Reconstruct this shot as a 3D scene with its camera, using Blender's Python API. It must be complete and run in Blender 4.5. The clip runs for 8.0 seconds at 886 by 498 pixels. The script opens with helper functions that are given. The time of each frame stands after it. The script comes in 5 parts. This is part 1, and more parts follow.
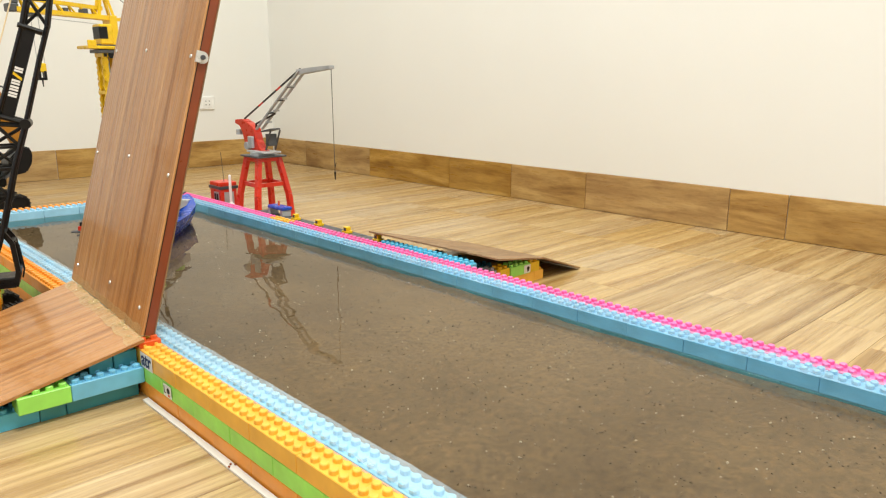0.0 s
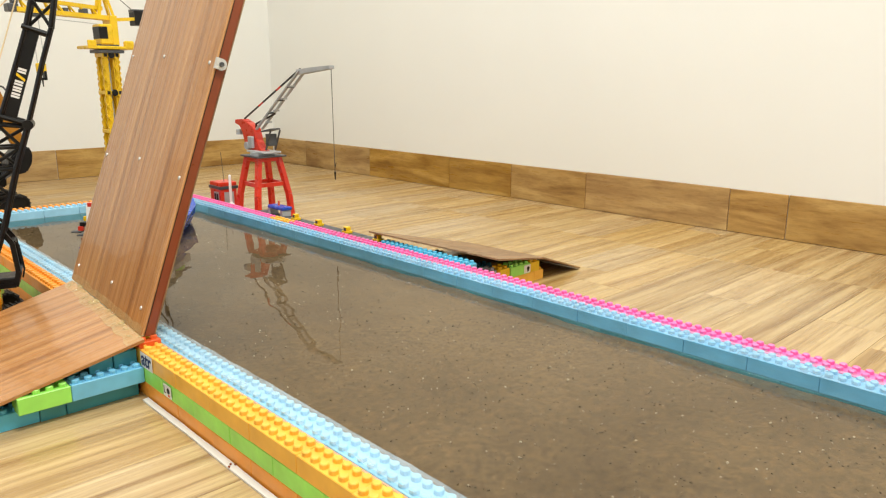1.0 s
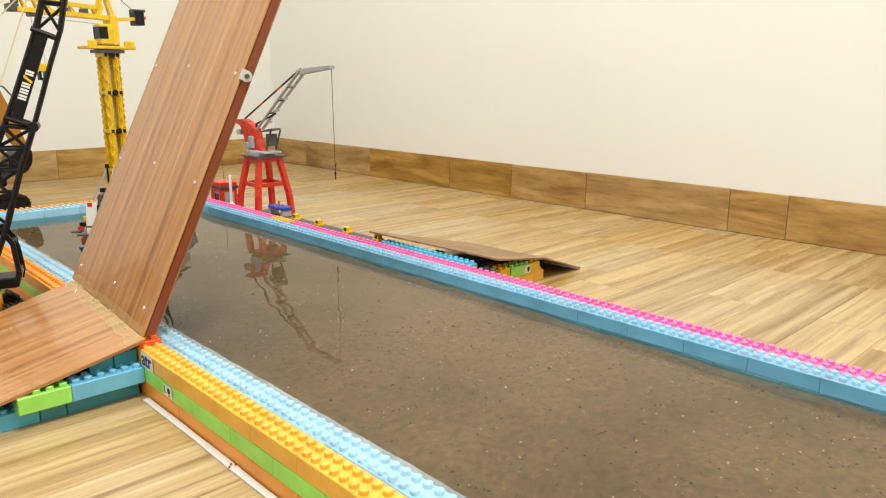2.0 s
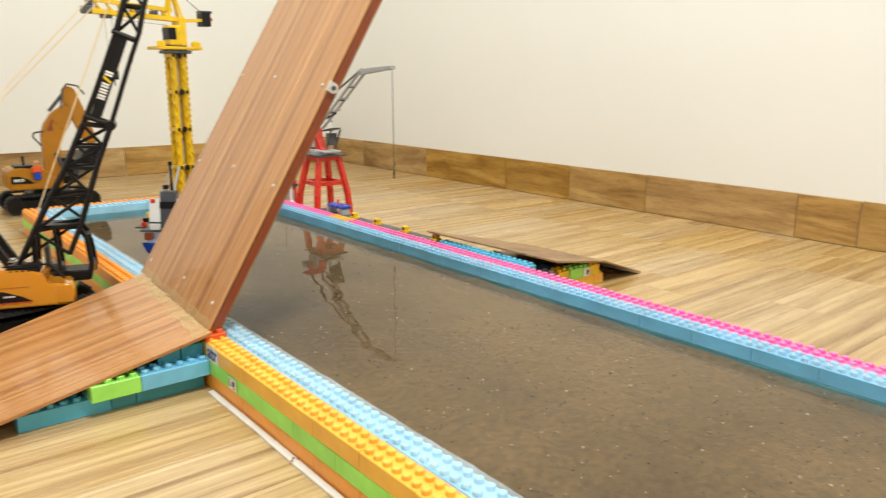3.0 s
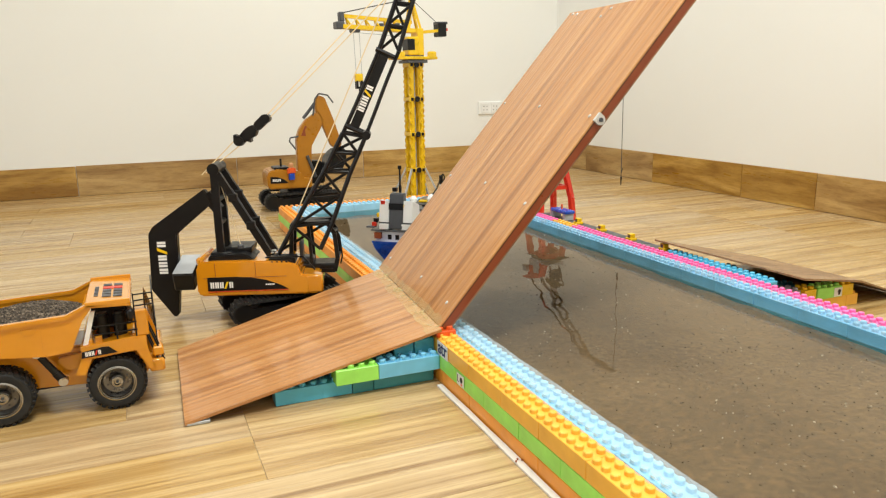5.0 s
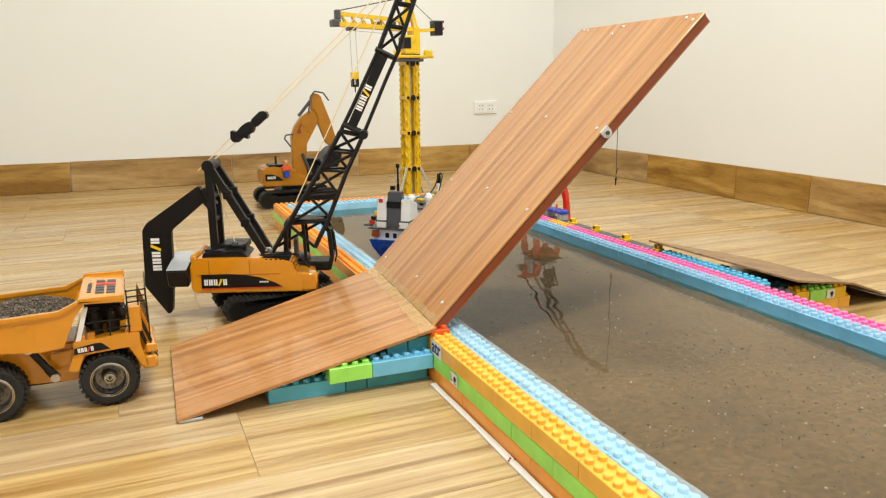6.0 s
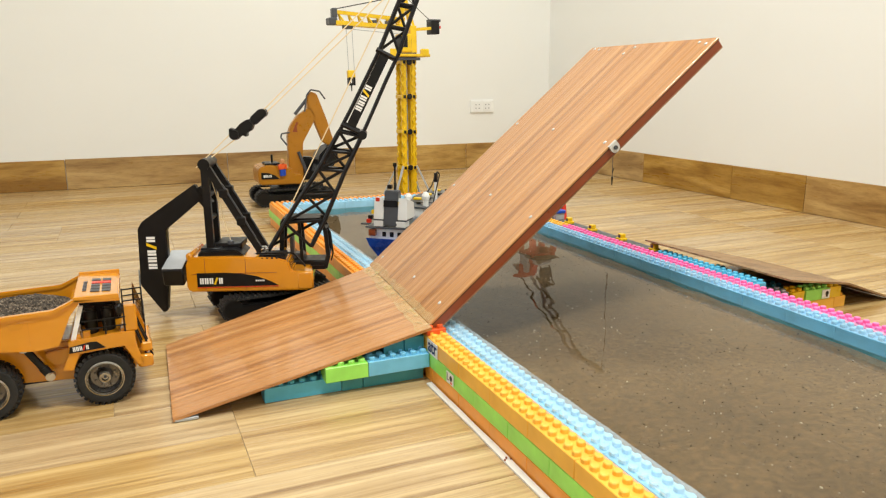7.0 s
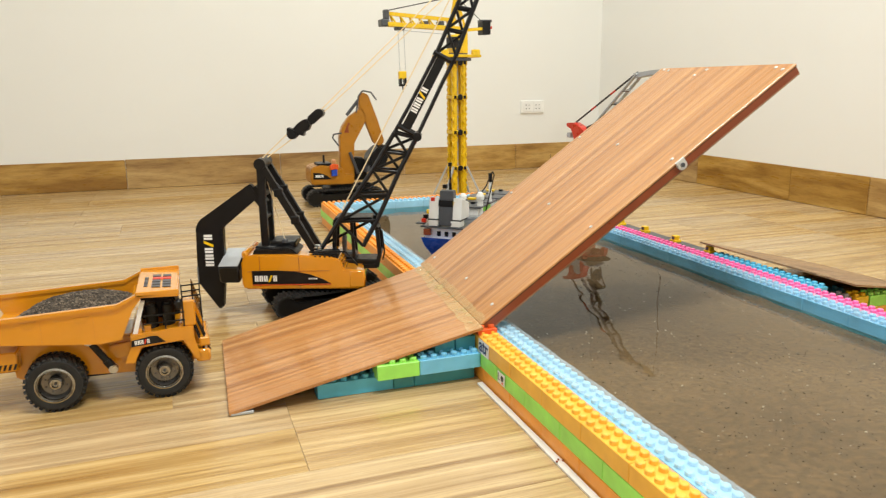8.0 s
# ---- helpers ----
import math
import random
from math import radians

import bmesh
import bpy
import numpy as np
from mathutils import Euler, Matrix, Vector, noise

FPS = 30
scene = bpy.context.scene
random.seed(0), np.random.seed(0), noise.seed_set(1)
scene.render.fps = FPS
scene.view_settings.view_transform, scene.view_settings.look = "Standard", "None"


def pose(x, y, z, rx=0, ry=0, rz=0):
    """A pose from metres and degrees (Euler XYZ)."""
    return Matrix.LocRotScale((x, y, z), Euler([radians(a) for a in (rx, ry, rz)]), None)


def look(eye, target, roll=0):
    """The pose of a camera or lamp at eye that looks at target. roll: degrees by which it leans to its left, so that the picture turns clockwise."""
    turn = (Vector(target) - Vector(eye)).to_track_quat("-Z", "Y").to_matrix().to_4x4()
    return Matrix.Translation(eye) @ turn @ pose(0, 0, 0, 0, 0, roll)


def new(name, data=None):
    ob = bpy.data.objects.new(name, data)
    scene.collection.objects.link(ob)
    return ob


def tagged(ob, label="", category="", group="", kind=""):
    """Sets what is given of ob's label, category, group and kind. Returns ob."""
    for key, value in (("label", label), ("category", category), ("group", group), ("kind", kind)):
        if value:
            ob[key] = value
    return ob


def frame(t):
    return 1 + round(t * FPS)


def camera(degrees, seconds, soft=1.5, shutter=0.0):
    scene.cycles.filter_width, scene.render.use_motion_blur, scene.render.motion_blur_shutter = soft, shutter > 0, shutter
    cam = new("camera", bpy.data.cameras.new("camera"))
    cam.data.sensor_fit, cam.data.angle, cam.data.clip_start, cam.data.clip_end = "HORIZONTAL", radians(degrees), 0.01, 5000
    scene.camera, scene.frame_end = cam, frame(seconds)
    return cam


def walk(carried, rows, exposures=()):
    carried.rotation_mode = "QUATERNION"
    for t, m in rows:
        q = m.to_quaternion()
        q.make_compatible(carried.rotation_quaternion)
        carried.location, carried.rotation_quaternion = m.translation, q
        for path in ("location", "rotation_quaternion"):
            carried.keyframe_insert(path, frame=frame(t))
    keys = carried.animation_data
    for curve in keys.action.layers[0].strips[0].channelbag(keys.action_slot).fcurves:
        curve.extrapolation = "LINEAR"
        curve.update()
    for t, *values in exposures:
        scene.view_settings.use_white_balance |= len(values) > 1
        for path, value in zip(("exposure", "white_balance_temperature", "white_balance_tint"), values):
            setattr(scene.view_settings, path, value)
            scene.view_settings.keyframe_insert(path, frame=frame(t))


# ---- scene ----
cam = camera(62.37, 8.0, soft=1.2, shutter=0.4)
# seconds, place in metres, yaw, pitch and roll
ROWS = [
    (0, -0.3556, -0.9869, 0.4424, -43.2776, -13.2021, -0.196),
    (1, -0.3556, -0.9869, 0.4424, -43.2776, -13.2021, -0.196),
    (2.0, -0.3558, -0.9866, 0.4426, -43.26, -13.20, -0.22),
    (2.5, -0.357, -0.985, 0.4444, -43.2196, -13.1932, -0.3129),
    (3, -0.365, -0.9748, 0.4414, -39.1013, -13.1635, -0.3477),
    (3.5, -0.3767, -0.9702, 0.4434, -32.3335, -13.137, 0.1014),
    (4, -0.3849, -0.9657, 0.4439, -25.5089, -12.9343, 1.129),
    (4.5, -0.3848, -0.9647, 0.4438, -22.4435, -12.719, 1.2242),
    (6, -0.3848, -0.9649, 0.4438, -22.6431, -12.8495, 0.3885),
    (6.5, -0.3855, -0.9649, 0.4441, -22.7963, -12.9012, 0.266),
    (7, -0.3854, -0.964, 0.4443, -22.928, -12.9452, 0.1851),
    (7.5, -0.3919, -0.9643, 0.4441, -21.5368, -12.907, 0.1798),
    (8, -0.3924, -0.9624, 0.4426, -19.208, -12.8468, 0.5114),
]
walk(cam, [(t, pose(x, y, z, 90 + pitch, roll, yaw)) for t, x, y, z, yaw, pitch, roll in ROWS])

# ---- light: a bright room, added overhead fill lamps and an assumed west window ----
world = bpy.data.worlds.new("sky")
scene.world = world
world.use_nodes = True
_bg = world.node_tree.nodes["Background"]
_sky = world.node_tree.nodes.new("ShaderNodeTexSky")
_sky.sky_type, _sky.sun_disc = "NISHITA", False
_sky.sun_elevation, _sky.sun_rotation = radians(40), radians(250)
world.node_tree.links.new(_sky.outputs[0], _bg.inputs[0])
_bg.inputs[1].default_value = 0.12
scene.view_settings.exposure = 0.0


def area(name, m, sx, sy, watts, colour):
    lamp = bpy.data.lights.new(name, "AREA")
    lamp.shape, lamp.size, lamp.size_y = "RECTANGLE", sx, sy
    lamp.energy, lamp.color = watts, colour
    ob = new(name, lamp)
    ob.matrix_world = m
    return ob


# added side lamp, set in the west wall's assumed opening
area("window_light", look((-2.68, -0.4, 1.5), (1.7, 0.9, 1.7)), 2.2, 1.6, 8, (0.95, 0.98, 1.0))
# two added lamps below the ceiling, without any visible fitting
area("ceiling_light_a", look((0.55, 0.95, 2.74), (0.55, 0.95, 0)), 0.8, 0.4, 34, (0.98, 1.0, 0.94))
area("ceiling_light_b", look((0.12, -0.95, 2.74), (0.12, -0.95, 0)), 0.8, 0.4, 66, (0.985, 1.0, 0.94))


# ---- materials ----
def nodes_of(name):
    m = bpy.data.materials.new(name)
    m.use_nodes = True
    nt = m.node_tree
    return m, nt, nt.nodes["Principled BSDF"]


def link(nt, a, b):
    nt.links.new(a, b)


def coords(nt, scale=(1, 1, 1), kind="Object"):
    tc = nt.nodes.new("ShaderNodeTexCoord")
    mp = nt.nodes.new("ShaderNodeMapping")
    mp.inputs["Scale"].default_value = scale
    link(nt, tc.outputs[kind], mp.inputs[0])
    return mp.outputs[0]


def noise_tex(nt, vec, scale, detail=4, rough=0.55):
    n = nt.nodes.new("ShaderNodeTexNoise")
    n.inputs["Scale"].default_value, n.inputs["Detail"].default_value = scale, detail
    n.inputs["Roughness"].default_value = rough
    link(nt, vec, n.inputs["Vector"])
    return n.outputs["Fac"]


def ramp(nt, fac, stops):
    r = nt.nodes.new("ShaderNodeValToRGB")
    el = r.color_ramp.elements
    while len(el) < len(stops):
        el.new(0.5)
    for e, (pos, col) in zip(el, stops):
        e.position, e.color = pos, (*col, 1) if len(col) == 3 else col
    link(nt, fac, r.inputs[0])
    return r.outputs[0]


def mix(nt, fac, a, b, blend="MIX"):
    m = nt.nodes.new("ShaderNodeMix")
    m.data_type, m.blend_type = "RGBA", blend
    for sock, v in ((m.inputs[0], fac), (m.inputs[6], a), (m.inputs[7], b)):
        if hasattr(v, "is_output"):
            link(nt, v, sock)
        elif isinstance(v, (int, float)):
            sock.default_value = v
        else:
            sock.default_value = (*v, 1)
    return m.outputs[2]


def maths(nt, op, a, b=0.0):
    m = nt.nodes.new("ShaderNodeMath")
    m.operation = op
    for sock, v in ((m.inputs[0], a), (m.inputs[1], b)):
        if hasattr(v, "is_output"):
            link(nt, v, sock)
        else:
            sock.default_value = v
    return m.outputs[0]


def bump(nt, bsdf, height, strength=0.2, dist=0.001):
    b = nt.nodes.new("ShaderNodeBump")
    b.inputs["Strength"].default_value, b.inputs["Distance"].default_value = strength, dist
    link(nt, height, b.inputs["Height"])
    link(nt, b.outputs[0], bsdf.inputs["Normal"])


def plastic(name, colour, rough=0.35, vary=0.12, metal=0.0, grain=900, coat=0.0, spec=0.5):
    """Moulded or painted surface with faint handling marks and a fine grain."""
    m, nt, p = nodes_of(name)
    v = coords(nt)
    big = noise_tex(nt, v, 25, 3)
    dark = tuple(c * (1 - vary) for c in colour)
    light = tuple(min(1, c * (1 + vary * 0.6)) for c in colour)
    col = ramp(nt, big, [(0.3, dark), (0.7, light)])
    info = nt.nodes.new("ShaderNodeObjectInfo")
    tone = maths(nt, "MULTIPLY_ADD", info.outputs["Random"], 0.10)
    tone.node.inputs[2].default_value = 0.94
    hsv = nt.nodes.new("ShaderNodeHueSaturation")
    link(nt, tone, hsv.inputs["Value"])
    link(nt, col, hsv.inputs["Color"])
    link(nt, hsv.outputs[0], p.inputs["Base Color"])
    fine = noise_tex(nt, v, grain, 2)
    smear = noise_tex(nt, v, 60, 5, 0.7)
    rg = ramp(nt, smear, [(0.3, (rough * 0.75,) * 3), (0.75, (min(1, rough * 1.35),) * 3)])
    link(nt, rg, p.inputs["Roughness"])
    p.inputs["Metallic"].default_value = metal
    p.inputs["Coat Weight"].default_value = coat
    p.inputs["Specular IOR Level"].default_value = spec
    bump(nt, p, fine, 0.08, 0.0004)
    return m


def wood(name, dark, mid, light, axis=0, rough=0.35, rnd=False, along=1.6, across=26.0, coat=0.0, kind="Object", warp=0.9, depth=0.75, spec=0.5, upright=None, polish=0.08):
    """Long grain along one axis, two scales of streaks, fine pores."""
    m, nt, p = nodes_of(name)
    sc = [across] * 3
    sc[axis] = along
    if upright is not None:
        sc[2] = upright
    vec = coords(nt, tuple(sc), kind)
    if rnd:
        info = nt.nodes.new("ShaderNodeObjectInfo")
        add = nt.nodes.new("ShaderNodeVectorMath")
        add.operation = "ADD"
        sclv = nt.nodes.new("ShaderNodeVectorMath")
        sclv.operation = "SCALE"
        link(nt, info.outputs["Random"], sclv.inputs[0])
        sclv.inputs["Scale"].default_value = 77.0
        link(nt, vec, add.inputs[0])
        link(nt, sclv.outputs[0], add.inputs[1])
        vec = add.outputs[0]
    n = nt.nodes.new("ShaderNodeTexNoise")
    n.inputs["Scale"].default_value, n.inputs["Detail"].default_value, n.inputs["Distortion"].default_value = 1.0, 7, warp
    link(nt, vec, n.inputs["Vector"])
    fine = noise_tex(nt, vec, 5.5, 5, 0.7)
    base = ramp(nt, n.outputs["Fac"], [(0.33, dark), (0.5, mid), (0.66, light)])
    streak = ramp(nt, fine, [(0.34, (0.50, 0.40, 0.30)), (0.54, (1, 1, 1))])
    col = mix(nt, depth, base, streak, "MULTIPLY")
    if rnd:
        hsv = nt.nodes.new("ShaderNodeHueSaturation")
        val = maths(nt, "MULTIPLY_ADD", info.outputs["Random"], 0.15)
        val.node.inputs[2].default_value = 0.91
        link(nt, val, hsv.inputs["Value"])
        sat = maths(nt, "MULTIPLY_ADD", maths(nt, "FRACT", maths(nt, "MULTIPLY", info.outputs["Random"], 13.7)), 0.2)
        sat.node.inputs[2].default_value = 0.9
        link(nt, sat, hsv.inputs["Saturation"])
        link(nt, col, hsv.inputs["Color"])
        col = hsv.outputs[0]
    link(nt, col, p.inputs["Base Color"])
    rg = ramp(nt, fine, [(0.3, (rough * 1.3,) * 3), (0.7, (rough * 0.8,) * 3)])
    link(nt, rg, p.inputs["Roughness"])
    p.inputs["Coat Weight"].default_value = coat
    p.inputs["Coat Roughness"].default_value = polish
    p.inputs["Specular IOR Level"].default_value = spec
    bump(nt, p, fine, 0.12, 0.0006)
    return m


M = {}
M["orange"] = plastic("orange_plastic", (0.97, 0.37, 0.04))
M["amber"] = plastic("amber_plastic", (0.98, 0.52, 0.07))
M["red_orange"] = plastic("red_orange_plastic", (0.82, 0.12, 0.02))
M["green"] = plastic("green_plastic", (0.36, 0.86, 0.14))
M["blue"] = plastic("light_blue_plastic", (0.36, 0.68, 0.88))
M["blue_mid"] = plastic("mid_blue_plastic", (0.17, 0.52, 0.78))
# pale pink of the added bleed strip along the near wall
M["cord"] = plastic("pink_cord", (0.96, 0.62, 0.50), 0.6)
M["blue2"] = plastic("sky_blue_plastic", (0.10, 0.48, 0.70))
M["teal"] = plastic("teal_plastic", (0.05, 0.30, 0.38))
M["pink"] = plastic("pink_plastic", (0.95, 0.17, 0.46))
M["yellow"] = plastic("yellow_plastic", (0.85, 0.55, 0.01), 0.3)
M["truck"] = plastic("amber_paint", (0.68, 0.27, 0.008), 0.20, 0.05, coat=0.9)
M["black"] = plastic("black_plastic", (0.006, 0.006, 0.007), 0.38, 0.3, spec=0.3)
M["rubber"] = plastic("black_rubber", (0.019, 0.019, 0.019), 0.62, 0.3, spec=0.35)
M["grey"] = plastic("dark_grey_plastic", (0.07, 0.075, 0.085), 0.4)
M["lgrey"] = plastic("light_grey_plastic", (0.44, 0.46, 0.48), 0.35)
M["white"] = plastic("white_plastic", (0.86, 0.86, 0.84), 0.35, 0.05)
M["red"] = plastic("red_plastic", (0.70, 0.035, 0.015), 0.3)
M["navy"] = plastic("blue_hull_plastic", (0.012, 0.075, 0.50), 0.25)
M["steel"] = plastic("grey_metal", (0.55, 0.55, 0.54), 0.3, 0.15, 1.0)
M["rim"] = plastic("rim_metal", (0.42, 0.41, 0.39), 0.22, 0.2, 1.0)
M["skin"] = plastic("tan_plastic", (0.62, 0.30, 0.13), 0.4)
M["ink"] = plastic("dark_blue_ink", (0.012, 0.02, 0.11), 0.5)
M["rope"] = plastic("pale_cord", (0.92, 0.76, 0.48), 0.8, 0.1)
M["thread"] = plastic("dark_cord", (0.06, 0.06, 0.06), 0.8, 0.2)
M["board"] = wood("brown_laminate", (0.37, 0.160, 0.055), (0.54, 0.255, 0.093), (0.65, 0.345, 0.138), 0, 0.26, False, 0.32, 58.0, 0.26, warp=0.3, depth=0.66, spec=0.35, upright=0.5, polish=0.05)
M["edge"] = plastic("red_brown_edge", (0.26, 0.055, 0.016), 0.35)
M["back"] = wood("brown_sheet", (0.20, 0.11, 0.05), (0.32, 0.19, 0.09), (0.42, 0.26, 0.13), 0, 0.4, False, 3.0, 40.0)
M["plank"] = wood("wood_look_tile", (0.36, 0.222, 0.091), (0.53, 0.364, 0.168), (0.64, 0.466, 0.235), 0, 0.24, True, 0.9, 34.0, depth=0.66, warp=1.0)
M["skirt"] = wood("skirting_tile", (0.28, 0.145, 0.038), (0.46, 0.275, 0.085), (0.58, 0.375, 0.135), 0, 0.30, True, 2.0, 12.0, warp=1.0, depth=0.55)
M["ochre"] = plastic("ochre_paint", (0.42, 0.172, 0.008), 0.32, 0.10)
M["zinc"] = plastic("bright_zinc", (0.74, 0.74, 0.72), 0.28, 0.1, 0.25)
M["dish"] = plastic("dark_rim_metal", (0.20, 0.19, 0.18), 0.30, 0.2, 0.9)


def wall_paint(name, colour):
    m, nt, p = nodes_of(name)
    v = coords(nt)
    a = noise_tex(nt, v, 1.3, 3)
    col = ramp(nt, a, [(0.3, tuple(c * 0.97 for c in colour)), (0.7, colour)])
    link(nt, col, p.inputs["Base Color"])
    p.inputs["Roughness"].default_value = 0.65
    bump(nt, p, noise_tex(nt, v, 260, 4), 0.15, 0.0006)
    return m


M["paint"] = wall_paint("white_wall_paint", (0.86, 0.862, 0.835))
M["ceil"] = wall_paint("white_ceiling_paint", (0.85, 0.84, 0.82))
M["grout"] = wall_paint("pale_grout", (0.42, 0.31, 0.18))


def sand_material():
    m, nt, p = nodes_of("wet_brown_sand")
    v = coords(nt)
    big = noise_tex(nt, v, 3.0, 4)
    fine = noise_tex(nt, v, 120, 7, 0.85)
    vor = nt.nodes.new("ShaderNodeTexVoronoi")
    vor.inputs["Scale"].default_value = 210
    link(nt, v, vor.inputs["Vector"])
    base = ramp(nt, big, [(0.35, (0.138, 0.094, 0.049)), (0.65, (0.218, 0.154, 0.086))])
    spec = ramp(nt, fine, [(0.36, (0.50, 0.48, 0.46)), (0.5, (0.97, 0.97, 0.97)), (0.64, (1.55, 1.48, 1.32))])
    col = mix(nt, 0.9, base, spec, "MULTIPLY")
    grain = ramp(nt, vor.outputs["Distance"], [(0.0, (1.25, 1.2, 1.12)), (0.16, (1, 1, 1))])
    col = mix(nt, 0.6, col, grain, "MULTIPLY")
    link(nt, col, p.inputs["Base Color"])
    p.inputs["Roughness"].default_value = 0.85
    bump(nt, p, fine, 0.5, 0.002)
    return m


def water_material():
    m = bpy.data.materials.new("clear_water")
    m.use_nodes = True
    nt = m.node_tree
    nt.nodes.clear()
    out = nt.nodes.new("ShaderNodeOutputMaterial")
    tr = nt.nodes.new("ShaderNodeBsdfTransparent")
    tr.inputs[0].default_value = (0.92, 0.885, 0.80, 1)
    gl = nt.nodes.new("ShaderNodeBsdfGlossy")
    gl.inputs["Roughness"].default_value = 0.015
    fr = nt.nodes.new("ShaderNodeFresnel")
    fr.inputs[0].default_value = 1.33
    mx = nt.nodes.new("ShaderNodeMixShader")
    v = coords(nt, (1, 1, 1))
    w = noise_tex(nt, v, 9.5, 1, 0.35)
    b = nt.nodes.new("ShaderNodeBump")
    b.inputs["Strength"].default_value, b.inputs["Distance"].default_value = 0.16, 0.007
    link(nt, w, b.inputs["Height"])
    link(nt, b.outputs[0], gl.inputs["Normal"])
    link(nt, fr.outputs[0], mx.inputs[0])
    link(nt, tr.outputs[0], mx.inputs[1])
    link(nt, gl.outputs[0], mx.inputs[2])
    link(nt, mx.outputs[0], out.inputs[0])
    return m


def film_material(name, low, high, tint, wet=0.12, folds=0.8):
    """Thin clear plastic: mostly see-through, milky and glossy in its folds."""
    m = bpy.data.materials.new(name)
    m.use_nodes = True
    nt = m.node_tree
    p = nt.nodes["Principled BSDF"]
    out = nt.nodes["Material Output"]
    p.inputs["Base Color"].default_value = (*tint, 1)
    p.inputs["Roughness"].default_value = wet
    tr = nt.nodes.new("ShaderNodeBsdfTransparent")
    mx = nt.nodes.new("ShaderNodeMixShader")
    v = coords(nt, (1, 0.25, 1))
    w = noise_tex(nt, v, 55, 5, 0.65)
    fac = ramp(nt, w, [(0.38, (low,) * 3), (0.74, (high,) * 3)])
    bump(nt, p, w, folds, 0.004)
    link(nt, fac, mx.inputs[0])
    link(nt, tr.outputs[0], mx.inputs[1])
    link(nt, p.outputs[0], mx.inputs[2])
    link(nt, mx.outputs[0], out.inputs[0])
    return m


def gravel_material():
    m, nt, p = nodes_of("grey_gravel")
    geo = nt.nodes.new("ShaderNodeNewGeometry")
    col = ramp(nt, geo.outputs["Random Per Island"], [(0.0, (0.025, 0.02, 0.015)), (0.6, (0.095, 0.072, 0.052)), (1.0, (0.27, 0.21, 0.15))])
    link(nt, col, p.inputs["Base Color"])
    p.inputs["Roughness"].default_value = 0.85
    bump(nt, p, noise_tex(nt, coords(nt), 700, 3), 0.3, 0.0005)
    return m


M["sand"], M["water"], M["gravel"] = sand_material(), water_material(), gravel_material()
M["film_top"] = film_material("milky_film", 0.17, 0.38, (0.74, 0.87, 0.95))
M["film_face"] = film_material("wet_film", 0.03, 0.20, (0.34, 0.66, 0.82), 0.06)
M["tape"] = film_material("amber_tape", 0.20, 0.50, (0.80, 0.62, 0.30), 0.05, 0.7)


# ---- mesh helpers ----
def box(bm, x0, x1, y0, y1, z0, z1, bev=0.0, m=None):
    g = bmesh.ops.create_cube(bm, size=1.0)["verts"]
    for v in g:
        v.co = Vector((x0 + (v.co.x + 0.5) * (x1 - x0), y0 + (v.co.y + 0.5) * (y1 - y0), z0 + (v.co.z + 0.5) * (z1 - z0)))
    if bev:
        es = list({e for v in g for e in v.link_edges})
        r = bmesh.ops.bevel(bm, geom=es, offset=bev, segments=1, affect="EDGES")
        g = list({v for f in r["faces"] for v in f.verts} | {v for v in g if v.is_valid})
    if m is not None:
        bmesh.ops.transform(bm, matrix=m, verts=[v for v in g if v.is_valid])
    return g


def tube(bm, a, b, r0, r1=None, seg=10, caps=True):
    """A round bar from a to b."""
    a, b = Vector(a), Vector(b)
    r1 = r0 if r1 is None else r1
    d = b - a
    m = Matrix.Translation((a + b) / 2) @ d.to_track_quat("Z", "Y").to_matrix().to_4x4()
    g = bmesh.ops.create_cone(bm, cap_ends=caps, segments=seg, radius1=r0, radius2=r1, depth=d.length)["verts"]
    bmesh.ops.transform(bm, matrix=m, verts=g)
    return g


def beam(bm, a, b, w, d=None, up=(0, 0, 1)):
    """A square bar from a to b."""
    a, b = Vector(a), Vector(b)
    d = w if d is None else d
    z = (b - a).normalized()
    x = Vector(up).cross(z)
    x = x.normalized() if x.length > 1e-4 else Vector((1, 0, 0))
    y = z.cross(x)
    vs = []
    for p in (a, b):
        for i, j in ((-1, -1), (1, -1), (1, 1), (-1, 1)):
            vs.append(bm.verts.new(p + x * i * w / 2 + y * j * d / 2))
    for f in ((3, 2, 1, 0), (4, 5, 6, 7), (0, 1, 5, 4), (1, 2, 6, 5), (2, 3, 7, 6), (3, 0, 4, 7)):
        bm.faces.new([vs[k] for k in f])
    return vs


def prism(bm, outline, y0, y1, bev=0.0):
    """An outline of (x, z) pushed from y0 to y1."""
    lo = [bm.verts.new((x, y0, z)) for x, z in outline]
    hi = [bm.verts.new((x, y1, z)) for x, z in outline]
    n = len(lo)
    fs = [bm.faces.new(lo), bm.faces.new(hi[::-1])]
    for i in range(n):
        fs.append(bm.faces.new((lo[i], hi[i], hi[(i + 1) % n], lo[(i + 1) % n])))
    bmesh.ops.recalc_face_normals(bm, faces=fs)
    if bev:
        es = list({e for f in fs for e in f.edges})
        bmesh.ops.bevel(bm, geom=es, offset=bev, segments=2, affect="EDGES", clamp_overlap=True)
    return lo + hi


